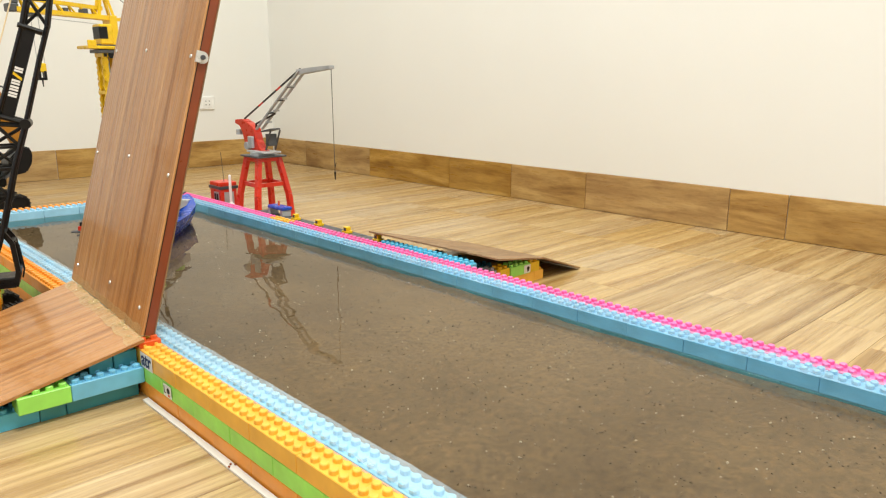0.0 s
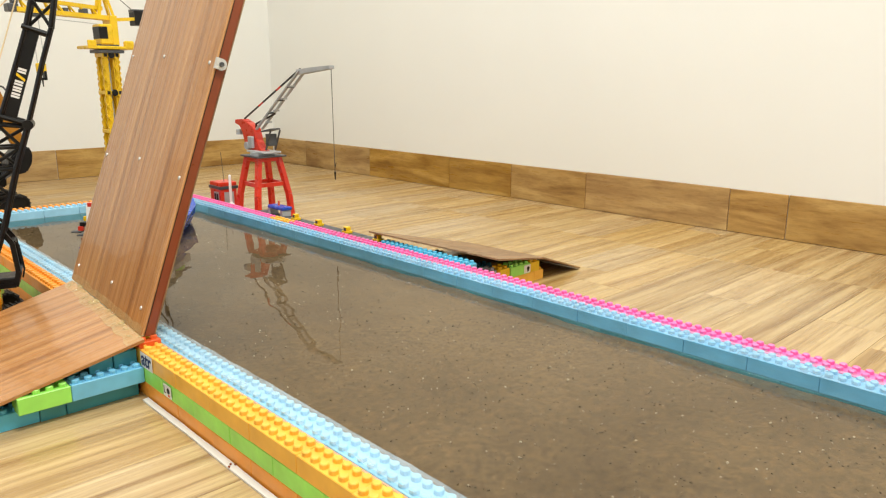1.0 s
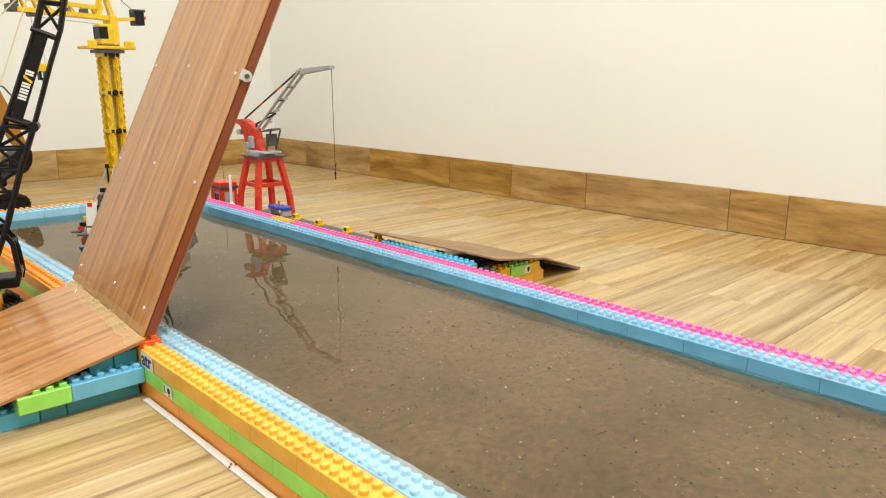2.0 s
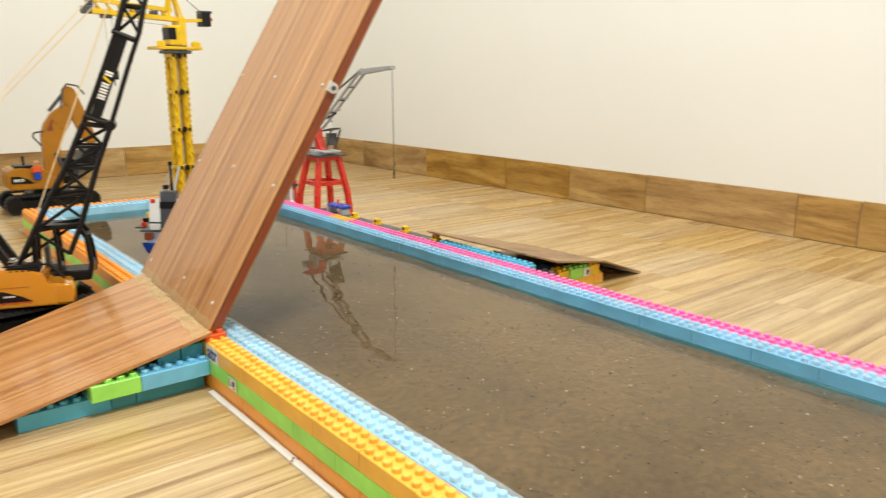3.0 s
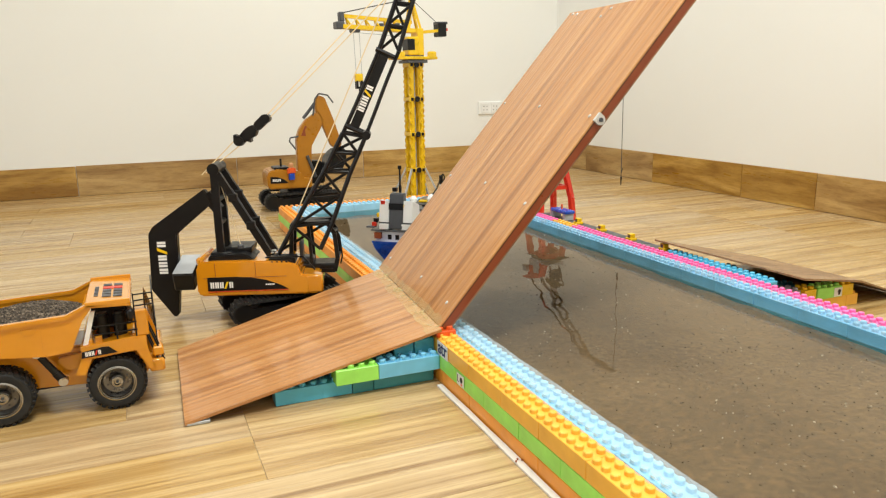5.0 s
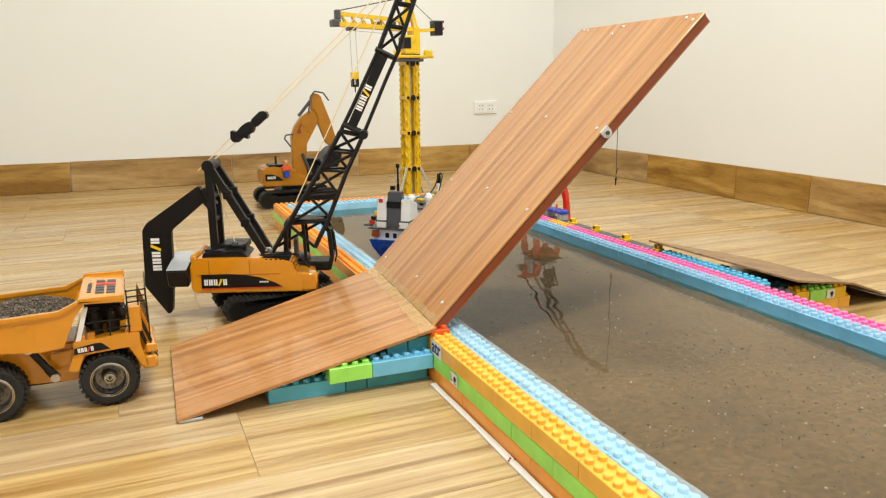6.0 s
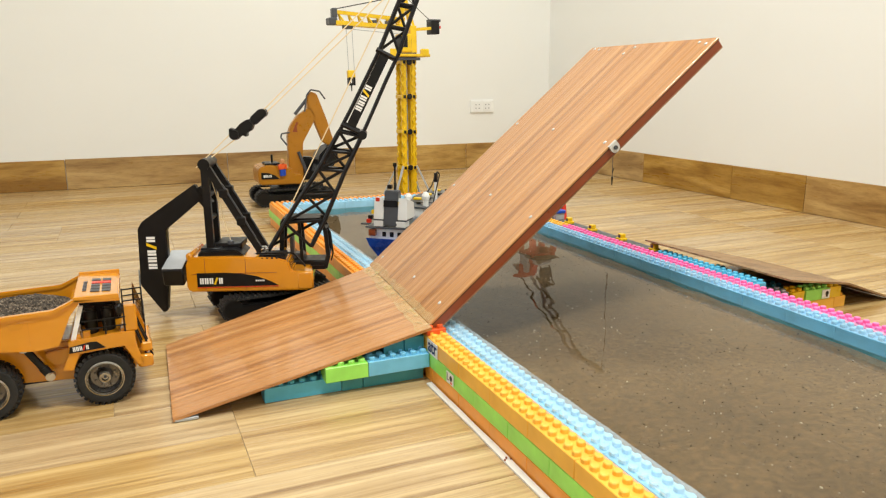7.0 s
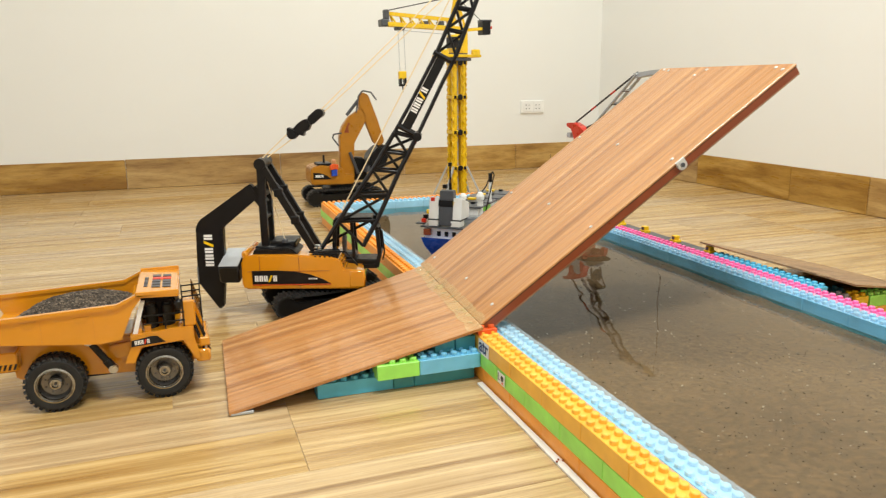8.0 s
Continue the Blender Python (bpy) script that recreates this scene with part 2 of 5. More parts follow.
def lathe(bm, profile, seg, m=None, caps=True):
    """Turn a profile of (radius, height) about z."""
    rings = []
    for r, z in profile:
        rings.append([bm.verts.new((r * math.cos(2 * math.pi * k / seg), r * math.sin(2 * math.pi * k / seg), z)) for k in range(seg)])
    fs = []
    for a, b in zip(rings, rings[1:]):
        for k in range(seg):
            fs.append(bm.faces.new((a[k], a[(k + 1) % seg], b[(k + 1) % seg], b[k])))
    for ring in ((rings[0], rings[-1]) if caps else ()):
        fs.append(bm.faces.new(ring))
    bmesh.ops.recalc_face_normals(bm, faces=fs)
    vs = [v for r in rings for v in r]
    if m is not None:
        bmesh.ops.transform(bm, matrix=m, verts=vs)
    return vs


def part(name, bm, material, parent=None, label="", smooth=False, m=None):
    me = bpy.data.meshes.new(name)
    bm.to_mesh(me)
    bm.free()
    me.materials.append(M[material] if isinstance(material, str) else material)
    if smooth:
        for f in me.polygons:
            f.use_smooth = True
        me.set_sharp_from_angle(angle=radians(40))
    ob = new(name, me)
    if parent is not None:
        ob.parent = parent
    if m is not None:
        ob.matrix_basis = m
    if label:
        tagged(ob, label)
    return ob


def thing(name, label, category, m=None, group="", kind=""):
    e = new(name)
    e.empty_display_size = 0.05
    if m is not None:
        e.matrix_basis = m
    return tagged(e, label, category, group, kind)


def shared(name, mesh, parent, m):
    ob = new(name, mesh)
    ob.parent = parent
    ob.matrix_basis = m
    return ob


def mesh_of(name, bm, material):
    me = bpy.data.meshes.new(name)
    bm.to_mesh(me)
    bm.free()
    me.materials.append(M[material])
    return me


def straight(name, a, b, r, material, parent=None, label=""):
    bm = bmesh.new()
    tube(bm, a, b, r, seg=6)
    return part(name, bm, material, parent, label)


# ---- the room ----
TURN = pose(0, 0, 0, 0, 0, 0.7)
XR, YB, XL, YN, ZC, SK = 1.7276, 2.493, -2.6, -2.6, 2.75, 0.127
GROUT_X = 1.36
SEAMS_E, SEAMS_N = [-0.203, -0.034, 0.475, 0.813, 1.146], [-0.62, 0.04]


def slab(name, boxes, material, label="", m=TURN):
    bm = bmesh.new()
    for b in boxes:
        box(bm, *b)
    ob = part(name, bm, material)
    ob.matrix_basis = m
    return tagged(ob, label, kind="structure")


floor = slab("floor", [(XL - 0.2, XR + 0.2, YN - 0.2, YB + 0.2, -0.1, -0.0012)], "grout", "wood-look tiled floor with pale joints")
slab("wall_east", [(XR, XR + 0.15, YN - 0.15, YB + 0.15, 0, ZC)], "paint", "plain warm white painted wall")
slab("wall_north", [(XL - 0.15, XR, YB, YB + 0.15, 0, ZC)], "paint", "plain warm white painted wall")
slab("wall_south", [(XL - 0.15, XR, YN - 0.15, YN, 0, ZC)], "paint", "plain warm white painted wall")
# unseen wall; its opening is assumed, to seat the added side lamp
slab("wall_west", [(XL - 0.15, XL, YN, -1.5, 0, ZC), (XL - 0.15, XL, 0.7, YB, 0, ZC),
                   (XL - 0.15, XL, -1.5, 0.7, 0, 0.6), (XL - 0.15, XL, -1.5, 0.7, 2.3, ZC)], "paint", "white painted wall with an assumed wide opening for the west fill lamp")
slab("ceiling", [(XL - 0.15, XR + 0.15, YN - 0.15, YB + 0.15, ZC, ZC + 0.12)], "ceil", "plain white ceiling")


def skirting(name, along, cuts, at):
    """Tiles cut from the floor's kind, set against a wall with narrow joints."""
    root = tagged(new(name), "brown wood-look tile skirting along the wall", kind="structure")
    root.matrix_basis = TURN
    for a, b in zip(cuts, cuts[1:]):
        bm = bmesh.new()
        half = (b - a) / 2 - 0.001
        box(bm, -half, half, -0.006, 0.0, 0.001, SK + random.uniform(-0.0012, 0.0012), 0.0012)
        c = (a + b) / 2
        m = pose(at, c, 0, 0, 0, -90) if along == "y" else pose(c, at, 0)
        part("skirting_tile", bm, "skirt", root, m=m)


def cuts_of(lo, hi, known, step):
    out = list(known)
    while out[0] > lo:
        out.insert(0, max(lo, out[0] - step))
    while out[-1] < hi:
        out.append(min(hi, out[-1] + step))
    return out


skirting("baseboard_east", "y", cuts_of(YN, YB - 0.008, SEAMS_E, 0.52), XR)
skirting("baseboard_north", "x", cuts_of(XL, XR - 0.008, SEAMS_N, 0.6), YB)
skirting("baseboard_west", "y", cuts_of(YN, YB - 0.008, [-2.0, -1.4], 0.6), XL + 0.006)
skirting("baseboard_south", "x", cuts_of(XL, XR - 0.008, [-2.0, -1.4], 0.6), YN + 0.006)


def wall_socket():
    s = thing("wall_socket", "white double wall socket plate", "socket", TURN @ pose(1.33, YB, 0.315))
    bm = bmesh.new()
    box(bm, -0.066, 0.066, -0.009, 0, -0.033, 0.033, 0.003)
    part("plate", bm, "white", s)
    for dx in (-0.028, 0.028):
        bm = bmesh.new()
        box(bm, dx - 0.022, dx + 0.022, -0.011, -0.0092, -0.024, 0.024, 0.0008)
        part("insert", bm, "white", s)
        for ex in (-0.009, 0.009):
            for ez in (-0.009, 0.009):
                bm = bmesh.new()
                tube(bm, (dx + ex, -0.0118, ez), (dx + ex, -0.0106, ez), 0.0026, seg=8)
                part("hole", bm, "grey", s)


wall_socket()

# ---- the pool of toy bricks: three courses high, two leaves thick ----
P, HB = 0.016, 0.0227
LEN, TOP = 6 * P, 3 * HB
Y0, Y1, W = -1.06, 1.366, 0.638
STUD_R, STUD_H = 0.0050, 0.0055


def brick_mesh(name, nx, ny, material, studs=True, height=HB, worn=0):
    bm = bmesh.new()
    box(bm, 0.0003, nx * P - 0.0003, 0.0003, ny * P - 0.0003, 0, height - 0.0003, 0.0007)
    if studs:
        for i in range(nx):
            for j in range(ny):
                sh = 0.0008 if i < worn else STUD_H
                c = ((i + 0.5) * P, (j + 0.5) * P, height - 0.0006)
                lathe(bm, [(STUD_R * 1.04, 0), (STUD_R, sh * 0.85), (STUD_R * 0.8, sh)], 10, Matrix.Translation(c))
    return mesh_of(name, bm, material)


def course(root, name, x, y0, y1, z, material, studs, off=0.0, turned=False):
    """A row of six-stud bricks from y0 to y1, or along x when turned."""
    key = (material, studs, turned)
    if key not in BRICKS:
        BRICKS[key] = brick_mesh("brick", *((6, 2) if turned else (2, 6)), material, studs)
    y = y0 - off
    while y < y1 - 0.02:
        jx, jz = random.uniform(-0.0005, 0.0005), random.uniform(-0.0003, 0.0002)
        m = pose(y, x + jx, z + jz) if turned else pose(x + jx, y, z + jz)
        shared(name, BRICKS[key], root, m)
        y += LEN


BRICKS = {}
OFFY = -1.06 - 0.0035


def leaf(name, label, x, cols, y0, y1, turned=False):
    root = thing(name, label, "brick wall")
    for k, c in enumerate(cols):
        course(root, "brick", x, y0, y1, k * HB, c, k == len(cols) - 1, off=(0.048 if k == 1 and not turned else 0.0), turned=turned)
    return root


near_wall = leaf("pool_wall", "orange and green toy brick wall, three courses high", 0.0, ["orange", "green", "amber"], OFFY, Y1 - 0.03)
orange_top = brick_mesh("brick", 2, 6, "orange")
for o in near_wall.children:
    if o.location.z > 1.5 * HB and o.location.y > 0.05:
        o.data = orange_top
leaf("pool_lining", "light blue toy brick lining of the pool", 0.0345, ["blue2", "blue2", "blue"], OFFY, Y1 - 0.06)
far_wall = leaf("pool_wall", "pink topped toy brick wall of the pool", W, ["pink", "pink", "pink"], OFFY, Y1 - 0.03)
leaf("pool_lining", "light blue toy brick lining of the pool", W - 0.0345, ["blue2", "blue2", "blue_mid"], OFFY, Y1 - 0.06)
# one amber brick set into the pink top course
min((o for o in far_wall.children if o.location.z > 1.5 * HB), key=lambda o: abs(o.location.y + LEN / 2 - 0.73)).data = BRICKS[("amber", True, False)]
leaf("pool_wall", "orange toy brick wall across the pool's end", Y1 - 0.033, ["orange", "green", "orange"], -0.0, 0.66, True)
leaf("pool_lining", "light blue toy brick lining at the pool's end", Y1 - 0.068, ["blue2", "blue2", "blue"], 0.036, 0.62, True)
leaf("pool_wall", "orange toy brick wall across the pool's near end", Y0 - 0.04, ["orange", "green", "orange"], 0.0, 0.66, True)


def sheet(name, nx, ny, x0, x1, y0, y1, z, rough, material, label, cat, kind="", edge=0.0):
    bm = bmesh.new()
    vs = [[bm.verts.new((x0 + (x1 - x0) * i / nx, y0 + (y1 - y0) * j / ny, z + rough * noise.noise((i * 0.37, j * 0.37, 3.1)) + edge * max(0.0, 1 - min(i, nx - i) / (nx * 0.09)) ** 1.5)) for i in range(nx + 1)] for j in range(ny + 1)]
    for j in range(ny):
        for i in range(nx):
            bm.faces.new((vs[j][i], vs[j][i + 1], vs[j + 1][i + 1], vs[j + 1][i]))
    ob = part(name, bm, material, smooth=True)
    return tagged(ob, label, cat, kind=kind)


sheet("pool_bed", 40, 120, 0.0668, W - 0.034, Y0, Y1 - 0.068, 0.030, 0.004, "sand", "wet brown sand bed under shallow water", "", "structure", 0.011)
WATER = 0.047
pool_water = sheet("water", 2, 6, 0.052, W - 0.018, Y0 - 0.03, Y1 - 0.045, WATER, 0, "water", "still shallow water in the brick pool", "", "structure")


# ---- ramp, bridge and the bricks under them ----
HX, HZ, HTURN = 0.006, 0.083, 3.9


def plate(bm, corners, thick):
    """A flat sheet from four corners of its upper face."""
    c = [Vector(p) for p in corners]
    n = (c[1] - c[0]).cross(c[3] - c[0]).normalized()
    up = [bm.verts.new(p) for p in c]
    lo = [bm.verts.new(p - n * thick) for p in c]
    bm.faces.new(up)
    bm.faces.new(lo[::-1])
    for i in range(4):
        j = (i + 1) % 4
        bm.faces.new((up[i], lo[i], lo[j], up[j]))


def screw(parent, x, y, z=0.0):
    bm = bmesh.new()
    lathe(bm, [(0.0032, 0.0), (0.0029, 0.0012), (0.0014, 0.0018)], 10, Matrix.Translation((x, y, z)))
    part("screw", bm, "zinc", parent)


def bridge_board():
    b = thing("bridge_board", "long brown laminate board lifted as a drawbridge", "board", pose(HX, 0, HZ, 0, 0, -HTURN))
    bm = bmesh.new()
    box(bm, 0, 0.651, 0.021, 0.414, -0.0035, 0, 0.0006)
    part("face", bm, "board", b)
    bm = bmesh.new()
    box(bm, 0.001, 0.650, 0.022, 0.413, -0.0175, -0.0037, 0.001)
    part("core", bm, "edge", b, "red-brown board edge")
    # thin black sheet standing in for the shade in the gap below the face
    bm = bmesh.new()
    box(bm, 0.0005, 0.6505, 0.0214, 0.4135, -0.0047, -0.0036)
    part("joint", bm, "black", b, "black strip for the shaded gap under the laminate")
    bm = bmesh.new()
    box(bm, 0.0015, 0.6495, 0.0225, 0.4125, -0.0193, -0.0176)
    part("underside", bm, "back", b, "plain brown underside")
    bm = bmesh.new()
    hem = [0.013 + 0.007 * noise.noise((k * 0.55, 3.3, 0.1)) for k in range(31)]
    vs = [[bm.verts.new((u, 0.024 + 0.387 * k / 30, 0.0009 + 0.0005 * noise.noise((k * 0.9, u * 90, 0)))) for u in (0.001, hem[k] * 0.5, hem[k])] for k in range(31)]
    for p, q in zip(vs, vs[1:]):
        for i in range(2):
            bm.faces.new((p[i], p[i + 1], q[i + 1], q[i]))
    part("hinge_tape", bm, "tape", b, "clear amber tape along the hinge", smooth=True)
    for x, y in ((0.402, 0.040), (0.231, 0.038), (0.243, 0.224), (0.04, 0.199), (0.415, 0.237), (0.641, 0.244), (0.641, 0.057), (0.636, 0.036),
                 (0.645, 0.395), (0.642, 0.375), (0.624, 0.262), (0.418, 0.40), (0.235, 0.40), (0.035, 0.05), (0.03, 0.39)):
        screw(b, x, y)
    bm = bmesh.new()
    tube(bm, (0.402, 0.0215, -0.008), (0.402, 0.0175, -0.008), 0.0085, seg=16)
    box(bm, 0.394, 0.410, 0.0170, 0.0215, -0.0075, 0.0005)
    br = part("hinge_lug", bm, "zinc", b, "small zinc lug")
    bm = bmesh.new()
    tube(bm, (0.402, 0.0180, -0.008), (0.402, 0.0145, -0.008), 0.0035, seg=10)
    part("bolt", bm, "grey", br)
    return b


bridge = bridge_board()


def hinge_point(v, dz=0.0):
    p = pose(HX, 0, HZ + dz, 0, 0, -HTURN) @ Vector((0, v, 0))
    return (p.x - 0.001, p.y, p.z)


def ramp_sheet():
    r = thing("ramp_board", "glossy brown laminate ramp leaning on toy bricks", "ramp")
    a, b = hinge_point(0.006), hinge_point(0.40)
    c, d = (-0.362, 0.309, 0.006), (-0.368, 0.004, 0.006)
    bm = bmesh.new()
    plate(bm, (d, a, b, c), 0.004)
    bmesh.ops.recalc_face_normals(bm, faces=bm.faces)
    part("panel", bm, "board", r)
    bm = bmesh.new()
    box(bm, -0.366, -0.335, 0.004, 0.02, 0.0005, 0.005, 0.001)
    part("foot_tape", bm, "lgrey", r, "grey tape under the ramp's lower corner")
    # clear tape and dried glue along the hinge
    va, vb = Vector(a), Vector(b)
    slope = (Vector(d) - va).normalized()
    bm = bmesh.new()
    rows = []
    for k in range(31):
        q = va.lerp(vb, k / 30)
        wid = 0.021 + 0.008 * noise.noise((k * 0.45, 1.3, 0.2))
        rows.append([bm.verts.new(q + slope * u + Vector((0, 0, 0.0010 + 0.0006 * noise.noise((k * 0.8, u * 90, 4))))) for u in (0.0, wid * 0.35, wid * 0.7, wid)])
    for u, v in zip(rows, rows[1:]):
        for k in range(3):
            bm.faces.new((u[k], u[k + 1], v[k + 1], v[k]))
    part("hinge_tape", bm, "tape", r, "clear amber tape along the hinge", smooth=True)
    rnd = random.Random(8)
    bm = bmesh.new()
    for k in range(40):
        q = va.lerp(vb, rnd.uniform(0.02, 0.98)) + slope * rnd.uniform(-0.002, 0.012)
        sz = rnd.uniform(0.0015, 0.0042)
        lathe(bm, [(sz, 0.0), (sz * 0.85, sz * 0.3), (sz * 0.4, sz * 0.5)], 8, Matrix.Translation(q + Vector((0, 0, 0.0008))) @ Matrix.Rotation(rnd.uniform(0, 3), 4, "Z") @ Matrix.Diagonal((1, rnd.uniform(1, 2.6), 1, 1)))
    tagged(part("glue_beads", bm, "tape", r, smooth=True), "uneven beads of amber glue", kind="stuff")


ramp_sheet()


def loose_brick(nx, ny, material, x, y, z, label, group="bricks under the ramp", turn=0.0, worn=0):
    me = brick_mesh("toy_brick", nx, ny, material, z < 1.5 * HB or x > 0, worn=worn)
    ob = new("toy_brick", me)
    ob.matrix_basis = pose(x, y, z, 0, 0, turn)
    return tagged(ob, label, "toy brick", group)


def ramp_bricks():
    g = "bricks under the ramp"
    for nx, mat, x in ((7, "blue2", -0.245), (2, "teal", -0.133), (6, "teal", -0.1005)):
        loose_brick(nx, 2, mat, x, 0.016 if mat == "teal" else 0.018, 0, ("blue" if mat == "blue2" else "teal") + " toy brick lying flat on the floor", g)
    loose_brick(4, 2, "green", -0.1605, 0.0, HB, "bright green toy brick under the ramp", g, worn=1)
    loose_brick(6, 2, "blue_mid", -0.0965, 0.0, HB, "light blue toy brick beside the pool wall", g)
    loose_brick(2, 2, "teal", -0.0665, 0.020, 2 * HB - 0.003, "teal toy brick high under the ramp", g)
    top = new("toy_brick", brick_mesh("toy_brick", 2, 2, "teal"))
    top.matrix_basis = pose(-0.0335, 0.020, 2 * HB - 0.001)
    tagged(top, "teal toy brick tucked under the hinge", "toy brick", g)
    for k, y in enumerate((0.052, 0.086, 0.12)):
        loose_brick(8, 2, "teal", -0.135, y, 0, "teal toy brick in the shade under the ramp", g)
        loose_brick(6, 2, "teal", -0.100, y - 0.016, HB, "teal toy brick stacked under the ramp", g)
        loose_brick(3, 2, "teal", -0.050, y + 0.004, 2 * HB - 0.001, "teal toy brick high under the ramp", g)
    for k, y in enumerate((0.23, 0.32)):
        loose_brick(6, 2, "green" if k else "teal", -0.100, y, 0, "toy brick holding up the ramp", g)
        loose_brick(5, 2, "teal", -0.082, y, HB, "toy brick holding up the ramp", g)


ramp_bricks()


def red_corner_piece():
    loose = brick_mesh("toy_brick", 2, 1, "red_orange", True, 0.0085)
    ob = new("toy_brick", loose)
    ob.matrix_basis = pose(0.0, 0.012, TOP)
    tagged(ob, "thin red-orange brick plate at the hinge", "toy brick")


red_corner_piece()


def stickers():
    s = thing("sticker", "white sticker with blue letters on an orange brick", "sticker", pose(-0.0012, -0.0125, 0.0565, 90, 0, -90))
    bm = bmesh.new()
    box(bm, -0.0195, 0.0195, -0.0108, 0.0108, 0, 0.0004)
    part("paper", bm, "white", s)
    cu = bpy.data.curves.new("letters", "FONT")
    cu.body, cu.size, cu.align_x, cu.extrude = "atr", 0.0285, "CENTER", 0.0003
    ob = new("letters", cu)
    ob.parent, ob.location = s, (0, -0.0070, 0.0006)
    cu.offset = 0.0004
    cu.materials.append(M["ink"])
    s2 = thing("sticker", "cream sticker with a small dark picture on a green brick", "sticker", pose(-0.0012, -0.078, 0.0345, 90, 0, -90))
    bm = bmesh.new()
    box(bm, -0.012, 0.012, -0.0085, 0.0085, 0, 0.0004)
    part("paper", bm, "white", s2)
    bm = bmesh.new()
    box(bm, -0.010, -0.0085, -0.004, 0.006, 0.0004, 0.0007)
    box(bm, -0.010, -0.004, -0.004, -0.003, 0.0004, 0.0007)
    lathe(bm, [(0.0042, 0.0004), (0.004, 0.0008)], 12, Matrix.Translation((0.0035, 0.001, 0)))
    part("print", bm, "black", s2)
    bm = bmesh.new()
    box(bm, 0.0015, 0.007, -0.007, -0.004, 0.0004, 0.0007)
    part("print", bm, "red_orange", s2)


stickers()


def white_strip():
    """A narrow white strip on the floor along the foot of the wall."""
    bm = bmesh.new()
    n = 60
    prev = None
    for k in range(n + 1):
        y = -1.0 + k * (1.0 - 0.01) / n
        x = -0.006 + 0.0012 * noise.noise((y * 9, 0.4, 0))
        w = 0.0041 + 0.0009 * noise.noise((y * 14, 2.4, 0))
        cur = [bm.verts.new(c) for c in ((x - w, y, 0.0004), (x - w, y, 0.0028), (x + w, y, 0.0034), (x + w, y, 0.0004))]
        if prev:
            for i in range(4):
                j = (i + 1) % 4
                bm.faces.new((prev[i], prev[j], cur[j], cur[i]))
        prev = cur
    tagged(part("edge_strip", bm, "white"), "narrow white strip on the floor beside the brick wall", "strip")
    bm = bmesh.new()
    for q in range(4):
        lathe(bm, [(0.0009, -0.0008), (0.0013, 0.0004), (0.0005, 0.0012)], 6, Matrix.Translation((-0.010 + 0.004 * q, -0.262 + 0.004 * (q % 2), 0.0042)) @ Matrix.Scale(1.4, 4, (0, 1, 0)))
    tagged(part("debris", bm, "edge"), "small brown crumbs on the white strip", "crumbs", kind="stuff")


white_strip()


def gap_bleed():
    # added strip that imitates a soft pink bleed between the two leaves
    bm = bmesh.new()
    prev = None
    for k in range(90):
        y = Y0 + 0.01 + (Y1 - 0.09 - Y0) * k / 89
        z = TOP - 0.0010 + 0.0006 * noise.noise((y * 12, 0, 5))
        cur = [bm.verts.new((0.0333 + dx, y, z + dz)) for dx, dz in ((-0.0011, 0), (0, 0.0011), (0.0011, 0), (0, -0.0011))]
        if prev:
            for i in range(4):
                bm.faces.new((prev[i], prev[(i + 1) % 4], cur[(i + 1) % 4], cur[i]))
        prev = cur
    tagged(part("pink_cord", bm, "cord"), "thin pale pink strip for the colour bleed between orange and blue bricks", "cord")


gap_bleed()


def film(x0, x1, face_x, y0, y1):
    """Clear film laid over the lining and down into the water: a top, a wet face, a loose foot on the bed."""
    f = thing("plastic_film", "clear crinkled plastic film over the blue bricks", "plastic film")
    n = 260
    zt = TOP + STUD_H + 0.0008
    way = 1 if face_x > x1 else -1
    top, face = [], []
    for k in range(n + 1):
        y = y0 + (y1 - y0) * k / n
        j = lambda s: 0.0011 * noise.noise((y * 22, s, 0.7)) + 0.0006 * noise.noise((y * 75, s, 2.7))
        lip = (face_x + j(5) * 1.4, zt - 0.006 + j(7))
        top.append([(x0 + j(8) * 2, zt - 0.002 + j(1)), ((x0 * 3 + x1) / 4, zt - 0.0004 + j(9)), ((x0 + x1) / 2, zt + j(2)), (x1 + j(3), zt + 0.0002 + j(4)), lip])
        loose = 0.008 + 0.011 * max(0.0, noise.noise((y * 7, 4.2, 0.3)))
        face.append([lip, (face_x + j(6) * 1.6, (zt + WATER) / 2 - 0.003), (face_x + way * (0.0012 + abs(j(10))), WATER + 0.001), (face_x + way * loose * 0.5, WATER - 0.004), (face_x + way * loose, WATER - 0.012)])
    for name, rows, mat, label in (("film_top", top, "film_top", "milky film over the studs"), ("film_face", face, "film_face", "wet glossy film down to the water")):
        bm = bmesh.new()
        vs = [[bm.verts.new((px, y0 + (y1 - y0) * k / n, pz)) for px, pz in r] for k, r in enumerate(rows)]
        for a, b in zip(vs, vs[1:]):
            for i in range(4):
                bm.faces.new((a[i], a[i + 1], b[i + 1], b[i]))
        part(name, bm, mat, f, label, smooth=True)


film(0.0360, 0.0655, 0.0669, Y0 + 0.01, Y1 - 0.075)
film(W - 0.003, W - 0.033, W - 0.0365, Y0 + 0.01, Y1 - 0.075)


